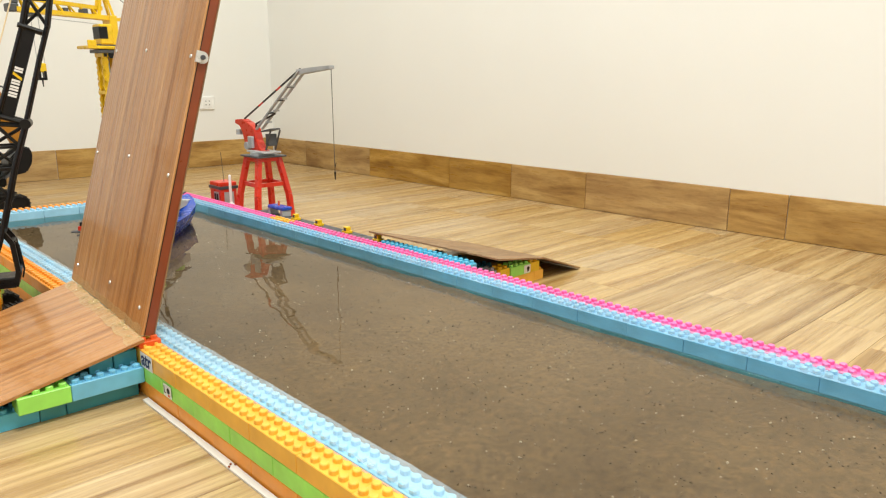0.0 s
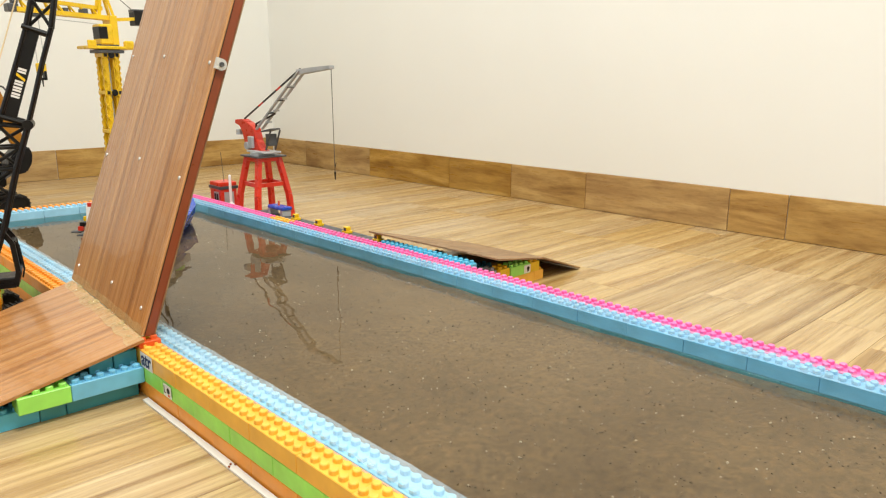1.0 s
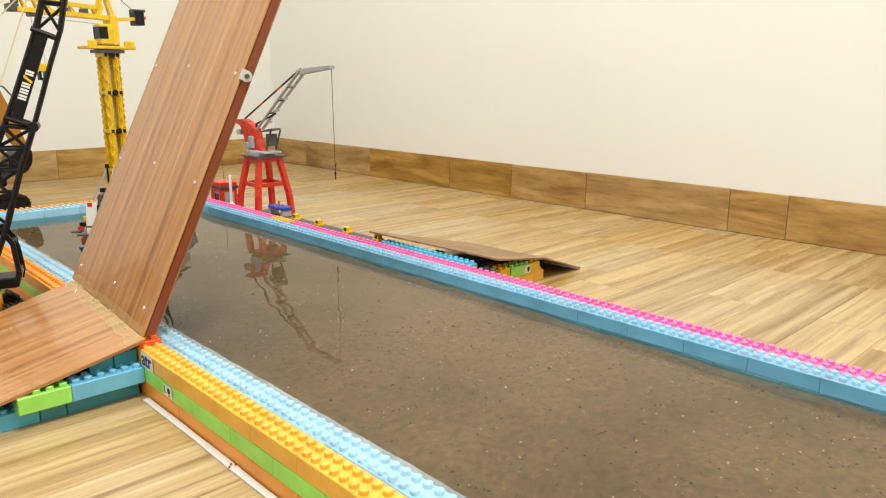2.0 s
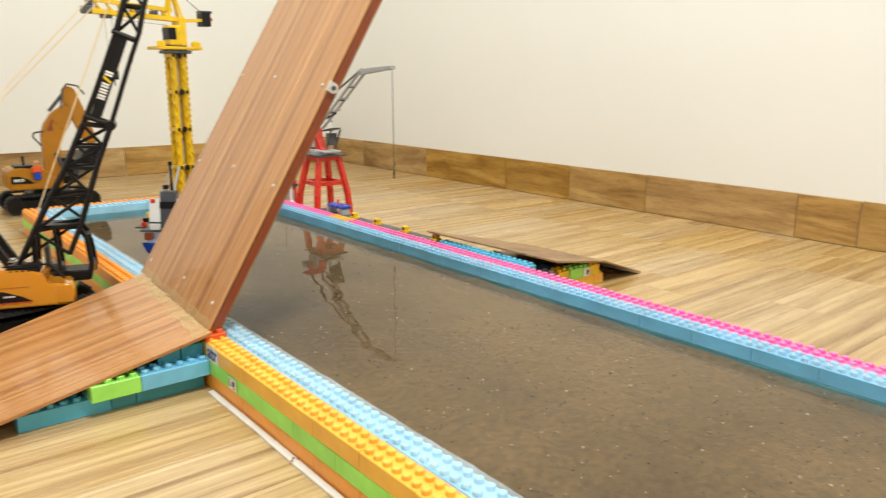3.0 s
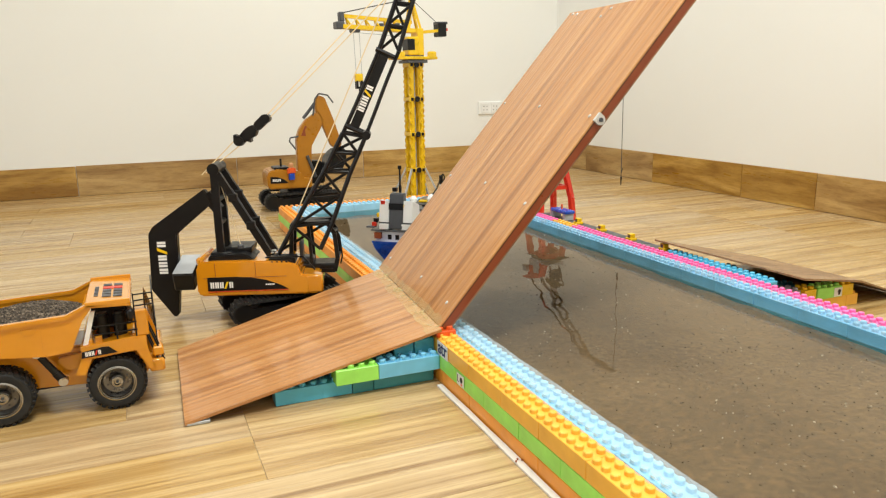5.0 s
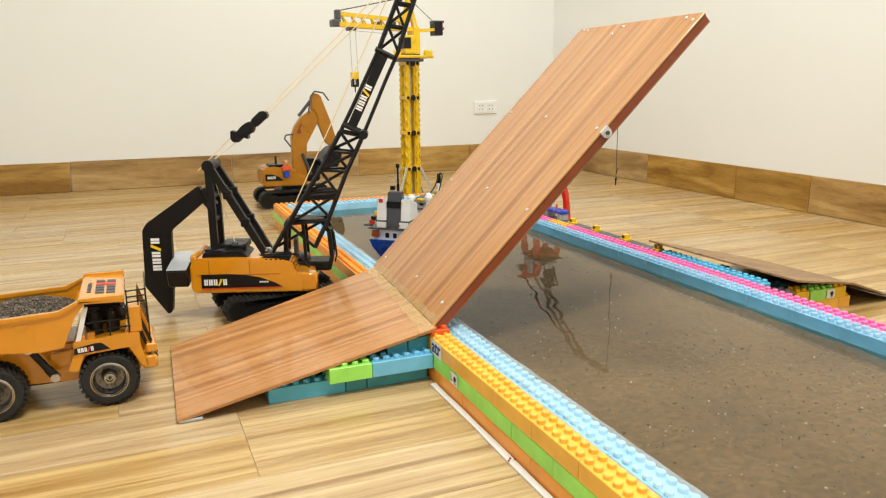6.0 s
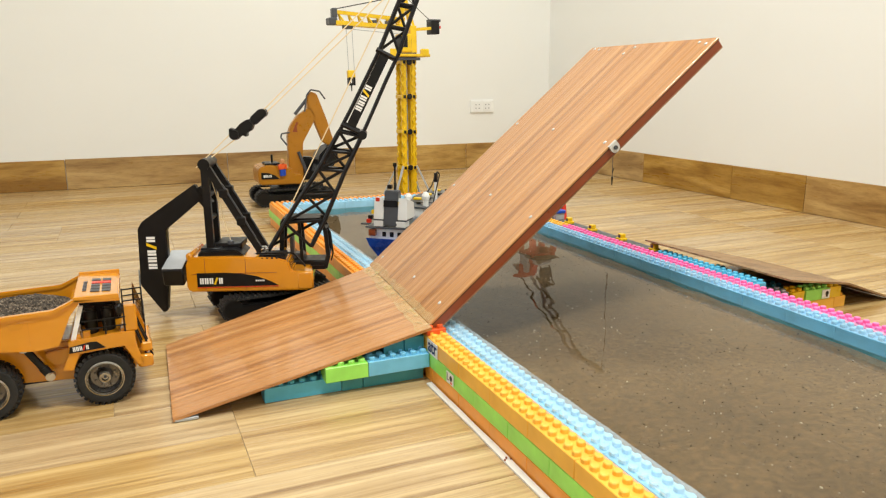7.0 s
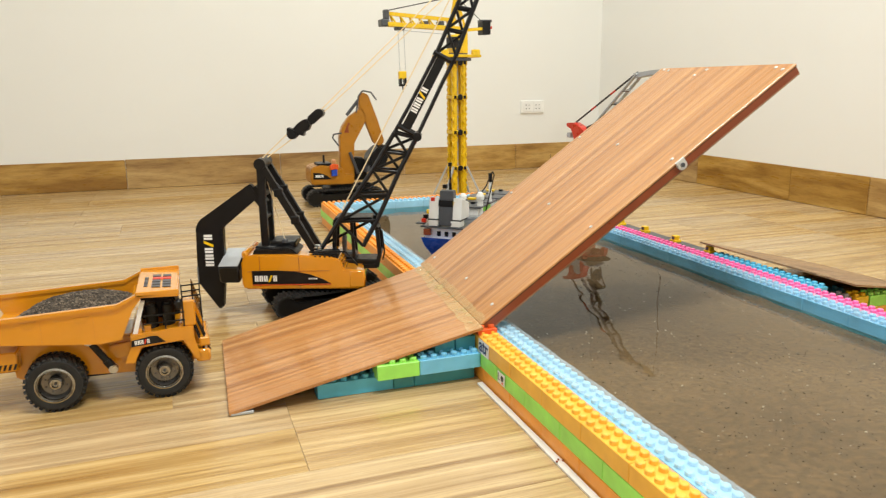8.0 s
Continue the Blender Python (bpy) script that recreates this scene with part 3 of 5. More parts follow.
# ---- toy dump truck ----
def wheel(parent, x, y, r, wide, m=None):
    """A tyre with lugs and a dished metal rim; the outer face looks to -y."""
    bm = bmesh.new()
    turn = Matrix.Translation((x, y, r)) @ Matrix.Rotation(radians(90), 4, "X")
    lathe(bm, [(r * 0.62, 0.0005), (r * 0.70, 0.002), (r * 0.88, 0.001), (r * 0.955, -wide * 0.10), (r * 0.965, -wide * 0.5), (r * 0.955, -wide * 0.9), (r * 0.88, -wide - 0.001), (r * 0.62, -wide)], 40, turn, False)
    ty = part("tyre", bm, "rubber", parent, "ribbed black rubber tyre", smooth=True)
    bm = bmesh.new()
    for k in range(30):
        a = 2 * math.pi * k / 30
        for side in (0, 1):
            aa = a + side * math.pi / 30
            c = turn @ Matrix.Rotation(aa, 4, "Z") @ Matrix.Translation((r * 0.955, 0, -wide * (0.24 + 0.52 * side))) @ Matrix.Rotation(0.35 * (1 - 2 * side), 4, "X")
            box(bm, -0.0028, r * 0.048, -0.0024, 0.0024, -wide * 0.23, wide * 0.23, 0, c)
    tagged(part("tread", bm, "rubber", ty), kind="stuff")
    bm = bmesh.new()
    lathe(bm, [(r * 0.645, -0.003), (r * 0.645, 0.0018), (r * 0.60, 0.0024), (r * 0.575, 0.0002), (r * 0.555, 0.0004), (r * 0.535, -0.0026)], 36, turn, False)
    rim = part("rim", bm, "rim", ty, "bright metal rim lip", smooth=True)
    bm = bmesh.new()
    lathe(bm, [(r * 0.54, -0.0024), (r * 0.50, -0.005), (r * 0.47, -0.0125), (r * 0.26, -0.0135), (r * 0.23, -0.0055), (r * 0.20, -0.0045)], 32, turn, False)
    part("rim_dish", bm, "dish", rim, "dark recessed wheel dish", smooth=True)
    bm = bmesh.new()
    lathe(bm, [(r * 0.205, -0.0055), (r * 0.19, -0.0032), (r * 0.12, -0.0028), (r * 0.10, -0.006), (0.0004, -0.0062)], 20, turn, False)
    part("hub", bm, "rim", rim, "bright hub cap", smooth=True)
    bm = bmesh.new()
    for k in range(8):
        a = 2 * math.pi * (k + 0.5) / 8
        lathe(bm, [(0.0016, 0), (0.0013, 0.0012)], 6, turn @ Matrix.Translation((r * 0.36 * math.cos(a), r * 0.36 * math.sin(a), -0.0130)))
    lathe(bm, [(r * 0.055, 0), (r * 0.05, 0.0016)], 8, turn @ Matrix.Translation((0, 0, -0.0058)))
    part("wheel_nut", bm, "grey", rim)


def brand_bars(parent, m, length, height, colours, base="white"):
    """A wordmark drawn as plain bars with a slanted coloured one."""
    n = 5
    for k in range(n):
        bm = bmesh.new()
        x = length * (k / n)
        w = length / n * 0.78
        if k == 3:
            prism(bm, [(x - w * 0.2, -height * 0.1), (x + w * 0.35, -height * 0.1), (x + w * 1.15, height * 1.05), (x + w * 0.6, height * 1.05)], -0.0006, 0)
        else:
            box(bm, x, x + w * 0.42, -0.0006, 0, 0, height)
            box(bm, x + w * 0.55, x + w, -0.0006, 0, 0, height)
        part("mark", bm, colours if k == 3 else base, parent, m=m)


def dump_truck():
    t = thing("dump_truck", "amber toy dump truck loaded with grey gravel", "toy truck", pose(-0.452, 0.104, 0))
    wd = 0.135
    bm = bmesh.new()
    prism(bm, [(-0.185, 0.044), (-0.03, 0.034), (0.046, 0.040), (0.046, 0.066), (-0.02, 0.096), (-0.19, 0.098)], 0.030, wd - 0.030, 0.003)
    part("chassis", bm, "truck", t, "amber painted chassis", smooth=True)
    bm = bmesh.new()
    box(bm, -0.12, -0.02, 0.042, wd - 0.042, 0.031, 0.042, 0.002)
    tube(bm, (0, 0.01, 0.045), (0, wd - 0.01, 0.045), 0.008)
    tube(bm, (-0.135, 0.01, 0.045), (-0.135, wd - 0.01, 0.045), 0.008)
    part("axle", bm, "black", t)
    # the tipping bed
    bm = bmesh.new()
    side = [(-0.222, 0.142), (-0.048, 0.149), (-0.024, 0.163), (-0.018, 0.158), (-0.030, 0.142), (-0.047, 0.099), (-0.075, 0.096), (-0.212, 0.112)]
    for y0, y1 in ((-0.004, 0.0), (wd, wd + 0.004)):
        prism(bm, side, y0, y1, 0.0008)
    prism(bm, [(-0.075, 0.096), (-0.047, 0.099), (-0.030, 0.142), (-0.034, 0.144), (-0.052, 0.104), (-0.075, 0.101), (-0.212, 0.117), (-0.212, 0.112)], 0.0, wd)
    bed = part("bed", bm, "truck", t, "amber tipping bed", smooth=True)
    for y0, y1 in ((-0.0075, 0.002), (wd - 0.002, wd + 0.0075)):
        bm = bmesh.new()
        prism(bm, [(-0.223, 0.139), (-0.048, 0.1462), (-0.024, 0.160), (-0.0225, 0.166), (-0.049, 0.153), (-0.223, 0.146)], y0, y1, 0.0012)
        part("bed_rim", bm, "truck", bed, smooth=True)
    for k, x in enumerate((-0.155, -0.092)):
        bm = bmesh.new()
        prism(bm, [(x - 0.011, 0.1395), (x + 0.009, 0.1405), (x + 0.006, 0.132), (x + 0.002, 0.1295), (x - 0.006, 0.1295), (x - 0.009, 0.132)], -0.0048, -0.0035, 0.0004)
        part("rib", bm, "truck", bed)
        bm = bmesh.new()
        box(bm, x + 0.012, x + 0.0128, -0.0046, -0.0035, 0.106, 0.138)
        part("rib", bm, "truck", bed)
    bm = bmesh.new()
    prism(bm, [(-0.026, 0.160), (-0.024, 0.1655), (0.030, 0.1625), (0.032, 0.157)], -0.0065, wd + 0.0065, 0.0015)
    can = part("canopy", bm, "truck", bed, "flat amber cab guard", smooth=True)
    bm = bmesh.new()
    box(bm, -0.0245, 0.0305, -0.0065, -0.0035, 0.161, 0.1685, 0.0008)
    part("canopy_rim", bm, "truck", bed)
    bm = bmesh.new()
    box(bm, -0.0245, 0.0305, wd + 0.0035, wd + 0.0065, 0.161, 0.1685, 0.0008)
    part("canopy_rim", bm, "truck", bed)
    for k in range(5):
        y = 0.030 + k * 0.0155
        for u0, u1 in (((-0.005, 0.020),) if k == 3 else ((-0.005, 0.006), (0.009, 0.020))):
            bm = bmesh.new()
            zz = lambda x: 0.16505 - 0.0565 * (x + 0.004)
            plate(bm, ((u0, y, zz(u0)), (u1, y, zz(u1)), (u1, y + 0.011, zz(u1)), (u0, y + 0.011, zz(u0))), 0.001)
            bmesh.ops.translate(bm, vec=(0, 0, 0.0006), verts=bm.verts)
            part("mark", bm, "red" if k == 3 else "grey", bed)
    bm = bmesh.new()
    for k in range(7):
        box(bm, -0.0155, -0.0105, 0.036 + k * 0.008, 0.041 + k * 0.008, 0.1650, 0.1659)
    part("print", bm, "grey", bed)
    # gravel heap: a mound of many small stones
    bm = bmesh.new()
    rnd = random.Random(5)

    def hump(x, y):
        a = (x + 0.084) / 0.112
        b = (y - wd / 2) / (wd * 0.62)
        return max(0.0, 1 - a * a - b * b * 0.45) ** 0.8

    def heap(x, y):
        return 0.101 - 0.094 * (x + 0.05) + 0.050 * hump(x, y) - 0.004 + 0.002 * noise.noise((x * 60, y * 60, 1))

    nx, ny = 36, 26
    gv = [[bm.verts.new((-0.205 + 0.168 * i / nx, 0.001 + (wd - 0.002) * j / ny, heap(-0.205 + 0.168 * i / nx, 0.001 + (wd - 0.002) * j / ny))) for i in range(nx + 1)] for j in range(ny + 1)]
    for j in range(ny):
        for i in range(nx):
            bm.faces.new((gv[j][i], gv[j][i + 1], gv[j + 1][i + 1], gv[j + 1][i]))
    bm2verts, bm2faces = [], []
    base = [Vector(c) for c in ((1, 0, 0), (-1, 0, 0), (0, 1, 0), (0, -1, 0), (0, 0, 1), (0, 0, -1))]
    tri = ((0, 2, 4), (2, 1, 4), (1, 3, 4), (3, 0, 4), (2, 0, 5), (1, 2, 5), (3, 1, 5), (0, 3, 5))
    for k in range(4200):
        x, y = rnd.uniform(-0.204, -0.040), rnd.uniform(0.002, wd - 0.002)
        if hump(x, y) < 0.06:
            continue
        s = rnd.uniform(0.0014, 0.0030)
        q = Matrix.Translation((x, y, heap(x, y) + s * 0.2)) @ Euler((rnd.random() * 6, rnd.random() * 6, rnd.random() * 6)).to_matrix().to_4x4() @ Matrix.Diagonal((s, s * rnd.uniform(0.6, 1), s * rnd.uniform(0.5, 0.9), 1))
        o = len(bm2verts)
        bm2verts += [q @ v for v in base]
        bm2faces += [tuple(o + i for i in f) for f in tri]
    me = bpy.data.meshes.new("gravel")
    o = len(bm.verts)
    bm.verts.index_update()
    allv = [v.co.copy() for v in bm.verts]
    allf = [tuple(v.index for v in f.verts) for f in bm.faces]
    bm.free()
    me.from_pydata(allv + bm2verts, [], allf + [tuple(o + i for i in f) for f in bm2faces])
    me.materials.append(M["gravel"])
    gr = new("gravel_load", me)
    gr.matrix_basis = pose(-0.452, 0.104, 0)
    tagged(gr, "heap of grey gravel in the truck's bed", "gravel", kind="stuff")
    # cab, deck and front
    bm = bmesh.new()
    prism(bm, [(-0.036, 0.086), (-0.036, 0.104), (-0.008, 0.106), (0.018, 0.109), (0.046, 0.109), (0.046, 0.083), (0.030, 0.088), (-0.024, 0.084)], -0.004, wd + 0.004, 0.0012)
    part("deck", bm, "truck", t, "amber fender deck", smooth=True)
    for y0, y1 in ((-0.003, 0.012), (wd - 0.012, wd + 0.003)):
        bm = bmesh.new()
        prism(bm, [(-0.036, 0.088), (-0.046, 0.062), (-0.034, 0.060), (-0.022, 0.088)], y0, y1, 0.001)
        part("fender", bm, "truck", t)
        bm = bmesh.new()
        prism(bm, [(0.030, 0.090), (0.046, 0.090), (0.054, 0.056), (0.046, 0.056)], y0, y1, 0.001)
        part("fender", bm, "truck", t)
    bm = bmesh.new()
    prism(bm, [(-0.035, 0.096), (-0.036, 0.087), (0.008, 0.090), (-0.002, 0.100), (-0.010, 0.1005)], -0.0052, -0.0038)
    part("decal", bm, "black", t, "black decal with white marks")
    brand_bars(t, pose(-0.031, -0.0052, 0.0895, 0, -4, 0), 0.020, 0.0062, "red")
    bm = bmesh.new()
    prism(bm, [(-0.026, 0.104), (-0.022, 0.150), (0.018, 0.154), (0.030, 0.108)], 0.062, wd - 0.006, 0.003)
    part("cab", bm, "black", t, "black operator cab", smooth=True)
    bm = bmesh.new()
    prism(bm, [(-0.033, 0.104), (-0.020, 0.152), (-0.014, 0.152), (-0.027, 0.104)], 0.002, 0.008)
    part("cab_post", bm, "white", t, "pale grey post")
    for x in (-0.008, 0.014):
        bm = bmesh.new()
        tube(bm, (x, 0.022, 0.104), (x, 0.022, 0.140), 0.0085, seg=14)
        tube(bm, (x, 0.022, 0.140), (x, 0.022, 0.144), 0.0065, seg=14)
        part("air_filter", bm, "black", t, smooth=True)
    for k, (x0, h) in enumerate(((-0.030, 0.006), (-0.018, 0.009), (0.028, 0.008))):
        bm = bmesh.new()
        box(bm, x0, x0 + 0.009, 0.003, 0.02, 0.104, 0.105 + h, 0.001)
        part("deck_box", bm, "truck", t)
    bm = bmesh.new()
    for z in (0.118, 0.130):
        beam(bm, (-0.018, 0.0, z), (0.036, 0.0, z + 0.001), 0.0018)
    for x in (0.034, 0.010):
        beam(bm, (x, 0.0, 0.106), (x, 0.0, 0.132 if x < 0.02 else 0.150), 0.002)
    part("deck_rail", bm, "black", t)
    bm = bmesh.new()
    prism(bm, [(0.046, 0.150), (0.046, 0.066), (0.058, 0.060), (0.058, 0.108)], 0.030, wd - 0.006, 0.002)
    part("grille", bm, "truck", t, smooth=True)
    bm = bmesh.new()
    for k in range(5):
        z = 0.078 + k * 0.009
        box(bm, 0.0575, 0.0595, 0.045, wd - 0.02, z, z + 0.0045)
    part("grille_slat", bm, "black", t)
    bm = bmesh.new()
    box(bm, 0.046, 0.066, -0.002, wd + 0.002, 0.050, 0.070, 0.003)
    part("bumper", bm, "truck", t, smooth=True)
    bm = bmesh.new()
    box(bm, 0.052, 0.066, 0.0, 0.014, 0.074, 0.088, 0.002)
    part("headlight", bm, "truck", t)
    bm = bmesh.new()
    for y in (0.004, 0.022):
        beam(bm, (0.046, y, 0.132), (0.066, y, 0.066), 0.0024)
        beam(bm, (0.040, y, 0.132), (0.060, y, 0.060), 0.0024)
    part("stair_rail", bm, "black", t)
    bm = bmesh.new()
    for z in (0.153, 0.161, 0.170):
        beam(bm, (0.034, 0.004, z), (0.058, 0.004, z + 0.001), 0.0018)
        beam(bm, (0.058, 0.004, z + 0.001), (0.058, wd - 0.03, z + 0.001), 0.0018)
    for x, y in ((0.034, 0.004), (0.058, 0.004), (0.048, 0.004), (0.058, 0.06), (0.058, wd - 0.03)):
        beam(bm, (x, y, 0.120), (x, y, 0.172), 0.0018)
    part("front_rail", bm, "black", t)
    bm = bmesh.new()
    box(bm, 0.032, 0.050, 0.000, 0.028, 0.108, 0.148, 0.002)
    part("front_box", bm, "truck", t)
    bm = bmesh.new()
    tube(bm, (-0.088, 0.008, 0.098), (-0.066, 0.008, 0.060), 0.0048, seg=12)
    tube(bm, (-0.070, 0.008, 0.067), (-0.061, 0.008, 0.052), 0.006, seg=12)
    part("tipping_ram", bm, "black", t, "black hydraulic ram", smooth=True)
    for x, z in ((-0.089, 0.100), (-0.062, 0.054)):
        bm = bmesh.new()
        tube(bm, (x, 0.001, z), (x, 0.012, z), 0.006, seg=14)
        part("ram_pin", bm, "steel", t, smooth=True)
    bm = bmesh.new()
    prism(bm, [(-0.072, 0.062), (-0.030, 0.066), (-0.032, 0.088), (-0.066, 0.083)], 0.020, 0.036, 0.001)
    part("tank", bm, "truck", t)
    bm = bmesh.new()
    box(bm, -0.215, -0.176, 0.006, wd - 0.006, 0.066, 0.095, 0.002)
    part("tail_box", bm, "truck", t, smooth=True)
    bm = bmesh.new()
    for k in range(6):
        x = -0.212 + k * 0.006
        prism(bm, [(x, 0.070), (x + 0.003, 0.070), (x + 0.006, 0.078), (x + 0.003, 0.078)], 0.005, 0.0062)
    part("hazard_stripe", bm, "black", t)
    bm = bmesh.new()
    box(bm, 0.024, 0.034, -0.008, 0.004, 0.136, 0.152, 0.003)
    part("mirror", bm, "black", t, "black wing mirror", smooth=True)
    low = Matrix.Diagonal((1.03, 1, 0.962, 1))
    for o in t.children:
        o.matrix_basis = low @ o.matrix_basis
    gr.matrix_basis = gr.matrix_basis @ low
    for x in (0.003, -0.139):
        wheel(t, x, 0.0, 0.0395, 0.034)
        wheel(t, x, wd - 0.034, 0.0395, 0.034)


dump_truck()


# ---- crawler crane ----
def track(parent, y, half, r, wide):
    """An endless track of shoes round two sprockets."""
    loop = []
    n = 54
    straight_len = 2 * half
    total = 2 * straight_len + 2 * math.pi * r
    for k in range(n):
        s = total * k / n
        if s < straight_len:
            loop.append((-half + s, 2 * r, 0.0))
        elif s < straight_len + math.pi * r:
            a = (s - straight_len) / r
            loop.append((half + r * math.sin(a), r + r * math.cos(a), -a))
        elif s < 2 * straight_len + math.pi * r:
            loop.append((half - (s - straight_len - math.pi * r), 0.0, -math.pi))
        else:
            a = (s - 2 * straight_len - math.pi * r) / r
            loop.append((-half - r * math.sin(a), r - r * math.cos(a), -math.pi - a))
    bm = bmesh.new()
    step = total / n
    for x, z, a in loop:
        m = Matrix.Translation((x, y, z + 0.003)) @ Matrix.Rotation(-a, 4, "Y")
        box(bm, -step * 0.47, step * 0.47, -wide / 2, wide / 2, -0.004, 0.0, 0, m)
        box(bm, -step * 0.16, step * 0.16, -wide / 2, wide / 2, -0.0005, 0.0028, 0, m)
    tr = part("track", bm, "rubber", parent, "ribbed black rubber track")
    bm = bmesh.new()
    prism(bm, [(-half, r * 0.55), (half, r * 0.55), (half, 1.5 * r), (-half, 1.5 * r)], y - wide * 0.36, y + wide * 0.36, 0.002)
    for x in (-half, half):
        tube(bm, (x, y - wide * 0.42, r + 0.002), (x, y + wide * 0.42, r + 0.002), r * 0.86, seg=18)
    for k in range(5):
        x = -half * 0.7 + k * half * 0.35
        tube(bm, (x, y - wide * 0.45, r * 0.42), (x, y + wide * 0.45, r * 0.42), r * 0.3, seg=10)
    part("track_frame", bm, "black", tr, smooth=True)


def lattice(parent, stations, half_d, r, rr, laced=True):
    """Four chords through stations (x0, z0, x1, z1) with crossed lacing, each bar a part."""
    def bar(name, a, b, rad, seg):
        bm = bmesh.new()
        tube(bm, a, b, rad, seg=seg)
        part(name, bm, "black", parent, smooth=True)

    quads = []
    for x0, z0, x1, z1 in stations:
        quads.append([Vector((x0, -half_d, z0)), Vector((x1, -half_d, z1)), Vector((x1, half_d, z1)), Vector((x0, half_d, z0))])
    for k, (a, b) in enumerate(zip(quads, quads[1:])):
        for i in range(4):
            bar("chord", a[i], b[i], r, 8)
            j = (i + 1) % 4
            if not laced:
                continue
            if k % 2:
                bar("lacing", a[i], b[j], rr, 6)
            else:
                bar("lacing", a[j], b[i], rr, 6)
            if i in (0, 2):
                bar("lacing", b[i], b[j], rr, 6)


def crawler_crane():
    cx, cy, head = -0.182, 0.465, -18
    c = thing("crawler_crane", "amber and black toy crawler crane with a raised lattice boom", "toy crane", pose(cx, cy, 0, 0, 0, head))
    under = new("undercarriage")
    under.parent = c
    under.matrix_basis = pose(0.033, 0.022, 0, 0, 0, -head + 5)
    bm = bmesh.new()
    box(bm, -0.06, 0.06, -0.035, 0.035, 0.014, 0.040, 0.004)
    tube(bm, (-0.02, 0, 0.035), (-0.02, 0, 0.058), 0.036, seg=24)
    part("turntable", bm, "black", under, smooth=True)
    for y in (-0.052, 0.052):
        track(under, y, 0.098, 0.022, 0.036)
    # house: x runs forward, the near side is at -y; offsets from the rear corner
    ox = -0.12
    bm = bmesh.new()
    prism(bm, [(ox, 0.062), (ox + 0.006, 0.056), (ox + 0.226, 0.054), (ox + 0.230, 0.058), (ox + 0.230, 0.091), (ox + 0.196, 0.093), (ox + 0.190, 0.112),
               (ox + 0.168, 0.119), (ox + 0.09, 0.123), (ox + 0.012, 0.123), (ox, 0.112)], -0.055, 0.055, 0.007)
    part("house", bm, "truck", c, "glossy amber machinery house", smooth=True)
    bm = bmesh.new()
    box(bm, ox + 0.0, ox + 0.012, -0.050, 0.050, 0.112, 0.130, 0.004)
    part("house_fairing", bm, "truck", c, smooth=True)
    for x in (0.035, 0.110):
        bm = bmesh.new()
        box(bm, ox + x, ox + x + 0.0007, -0.0557, -0.0548, 0.060, 0.120)
        part("panel_joint", bm, "edge", c)
    bm = bmesh.new()
    box(bm, ox + 0.012, ox + 0.168, -0.0557, -0.0548, 0.0905, 0.0912)
    part("panel_joint", bm, "edge", c)
    bm = bmesh.new()
    top = [(0.170, 0.066), (0.155, 0.0745), (0.130, 0.0845), (0.10, 0.0905), (0.07, 0.0925)]
    prism(bm, [(ox + 0.020, 0.066)] + [(ox + a, b) for a, b in top] + [(ox + 0.020, 0.0925)], -0.0562, -0.0545)
    part("decal", bm, "black", c, "curved black decal with white marks")
    bm = bmesh.new()
    box(bm, ox + 0.020, ox + 0.170, -0.0566, -0.055, 0.0640, 0.0650)
    part("decal_line", bm, "red", c)
    brand_bars(c, pose(ox + 0.025, -0.0562, 0.0715), 0.044, 0.0115, "yellow")
    bm = bmesh.new()
    for k in range(5):
        box(bm, ox + 0.128 + k * 0.0035, ox + 0.1305 + k * 0.0035, -0.0566, -0.0556, 0.0745, 0.0775)
    part("print", bm, "white", c)
    bm = bmesh.new()
    box(bm, ox + 0.205, ox + 0.236, -0.056, -0.030, 0.056, 0.091, 0.003)
    part("side_step", bm, "truck", c, smooth=True)
    bm = bmesh.new()
    prism(bm, [(ox + 0.020, 0.120), (ox + 0.024, 0.132), (ox + 0.092, 0.134), (ox + 0.110, 0.120)], -0.045, 0.030, 0.002)
    box(bm, ox + 0.05, ox + 0.10, -0.02, 0.04, 0.130, 0.142, 0.002)
    part("engine_cover", bm, "black", c, "matt black engine cover", smooth=True)
    bm = bmesh.new()
    lathe(bm, [(0.006, 0), (0.006, 0.006), (0.003, 0.008)], 14, Matrix.Translation((ox + 0.079, -0.018, 0.140)))
    part("winch_knob", bm, "grey", c, smooth=True)
    bm = bmesh.new()
    box(bm, ox + 0.135, ox + 0.185, -0.050, -0.010, 0.112, 0.124, 0.002)
    for k in range(5):
        beam(bm, (ox + 0.140 + 0.009 * k, -0.051, 0.118), (ox + 0.144 + 0.009 * k, -0.051, 0.118), 0.003)
    beam(bm, (ox + 0.130, -0.05, 0.127), (ox + 0.20, -0.05, 0.127), 0.003)
    beam(bm, (ox + 0.20, -0.05, 0.127), (ox + 0.222, -0.05, 0.10), 0.003)
    part("grating", bm, "black", c)
    # A-frame
    for y in (-0.026, 0.026):
        bm = bmesh.new()
        beam(bm, (ox + 0.043, y, 0.128), (ox + 0.042, y, 0.292), 0.010, 0.014)
        part("mast_leg", bm, "black", c)
        bm = bmesh.new()
        beam(bm, (ox + 0.046, y, 0.290), (ox + 0.138, y, 0.122), 0.011, 0.012)
        part("mast_stay", bm, "black", c)
        bm = bmesh.new()
        beam(bm, (ox + 0.066, y - 0.001, 0.254), (ox + 0.122, y - 0.001, 0.151), 0.003, 0.0155)
        part("stay_rod", bm, "grey", c)
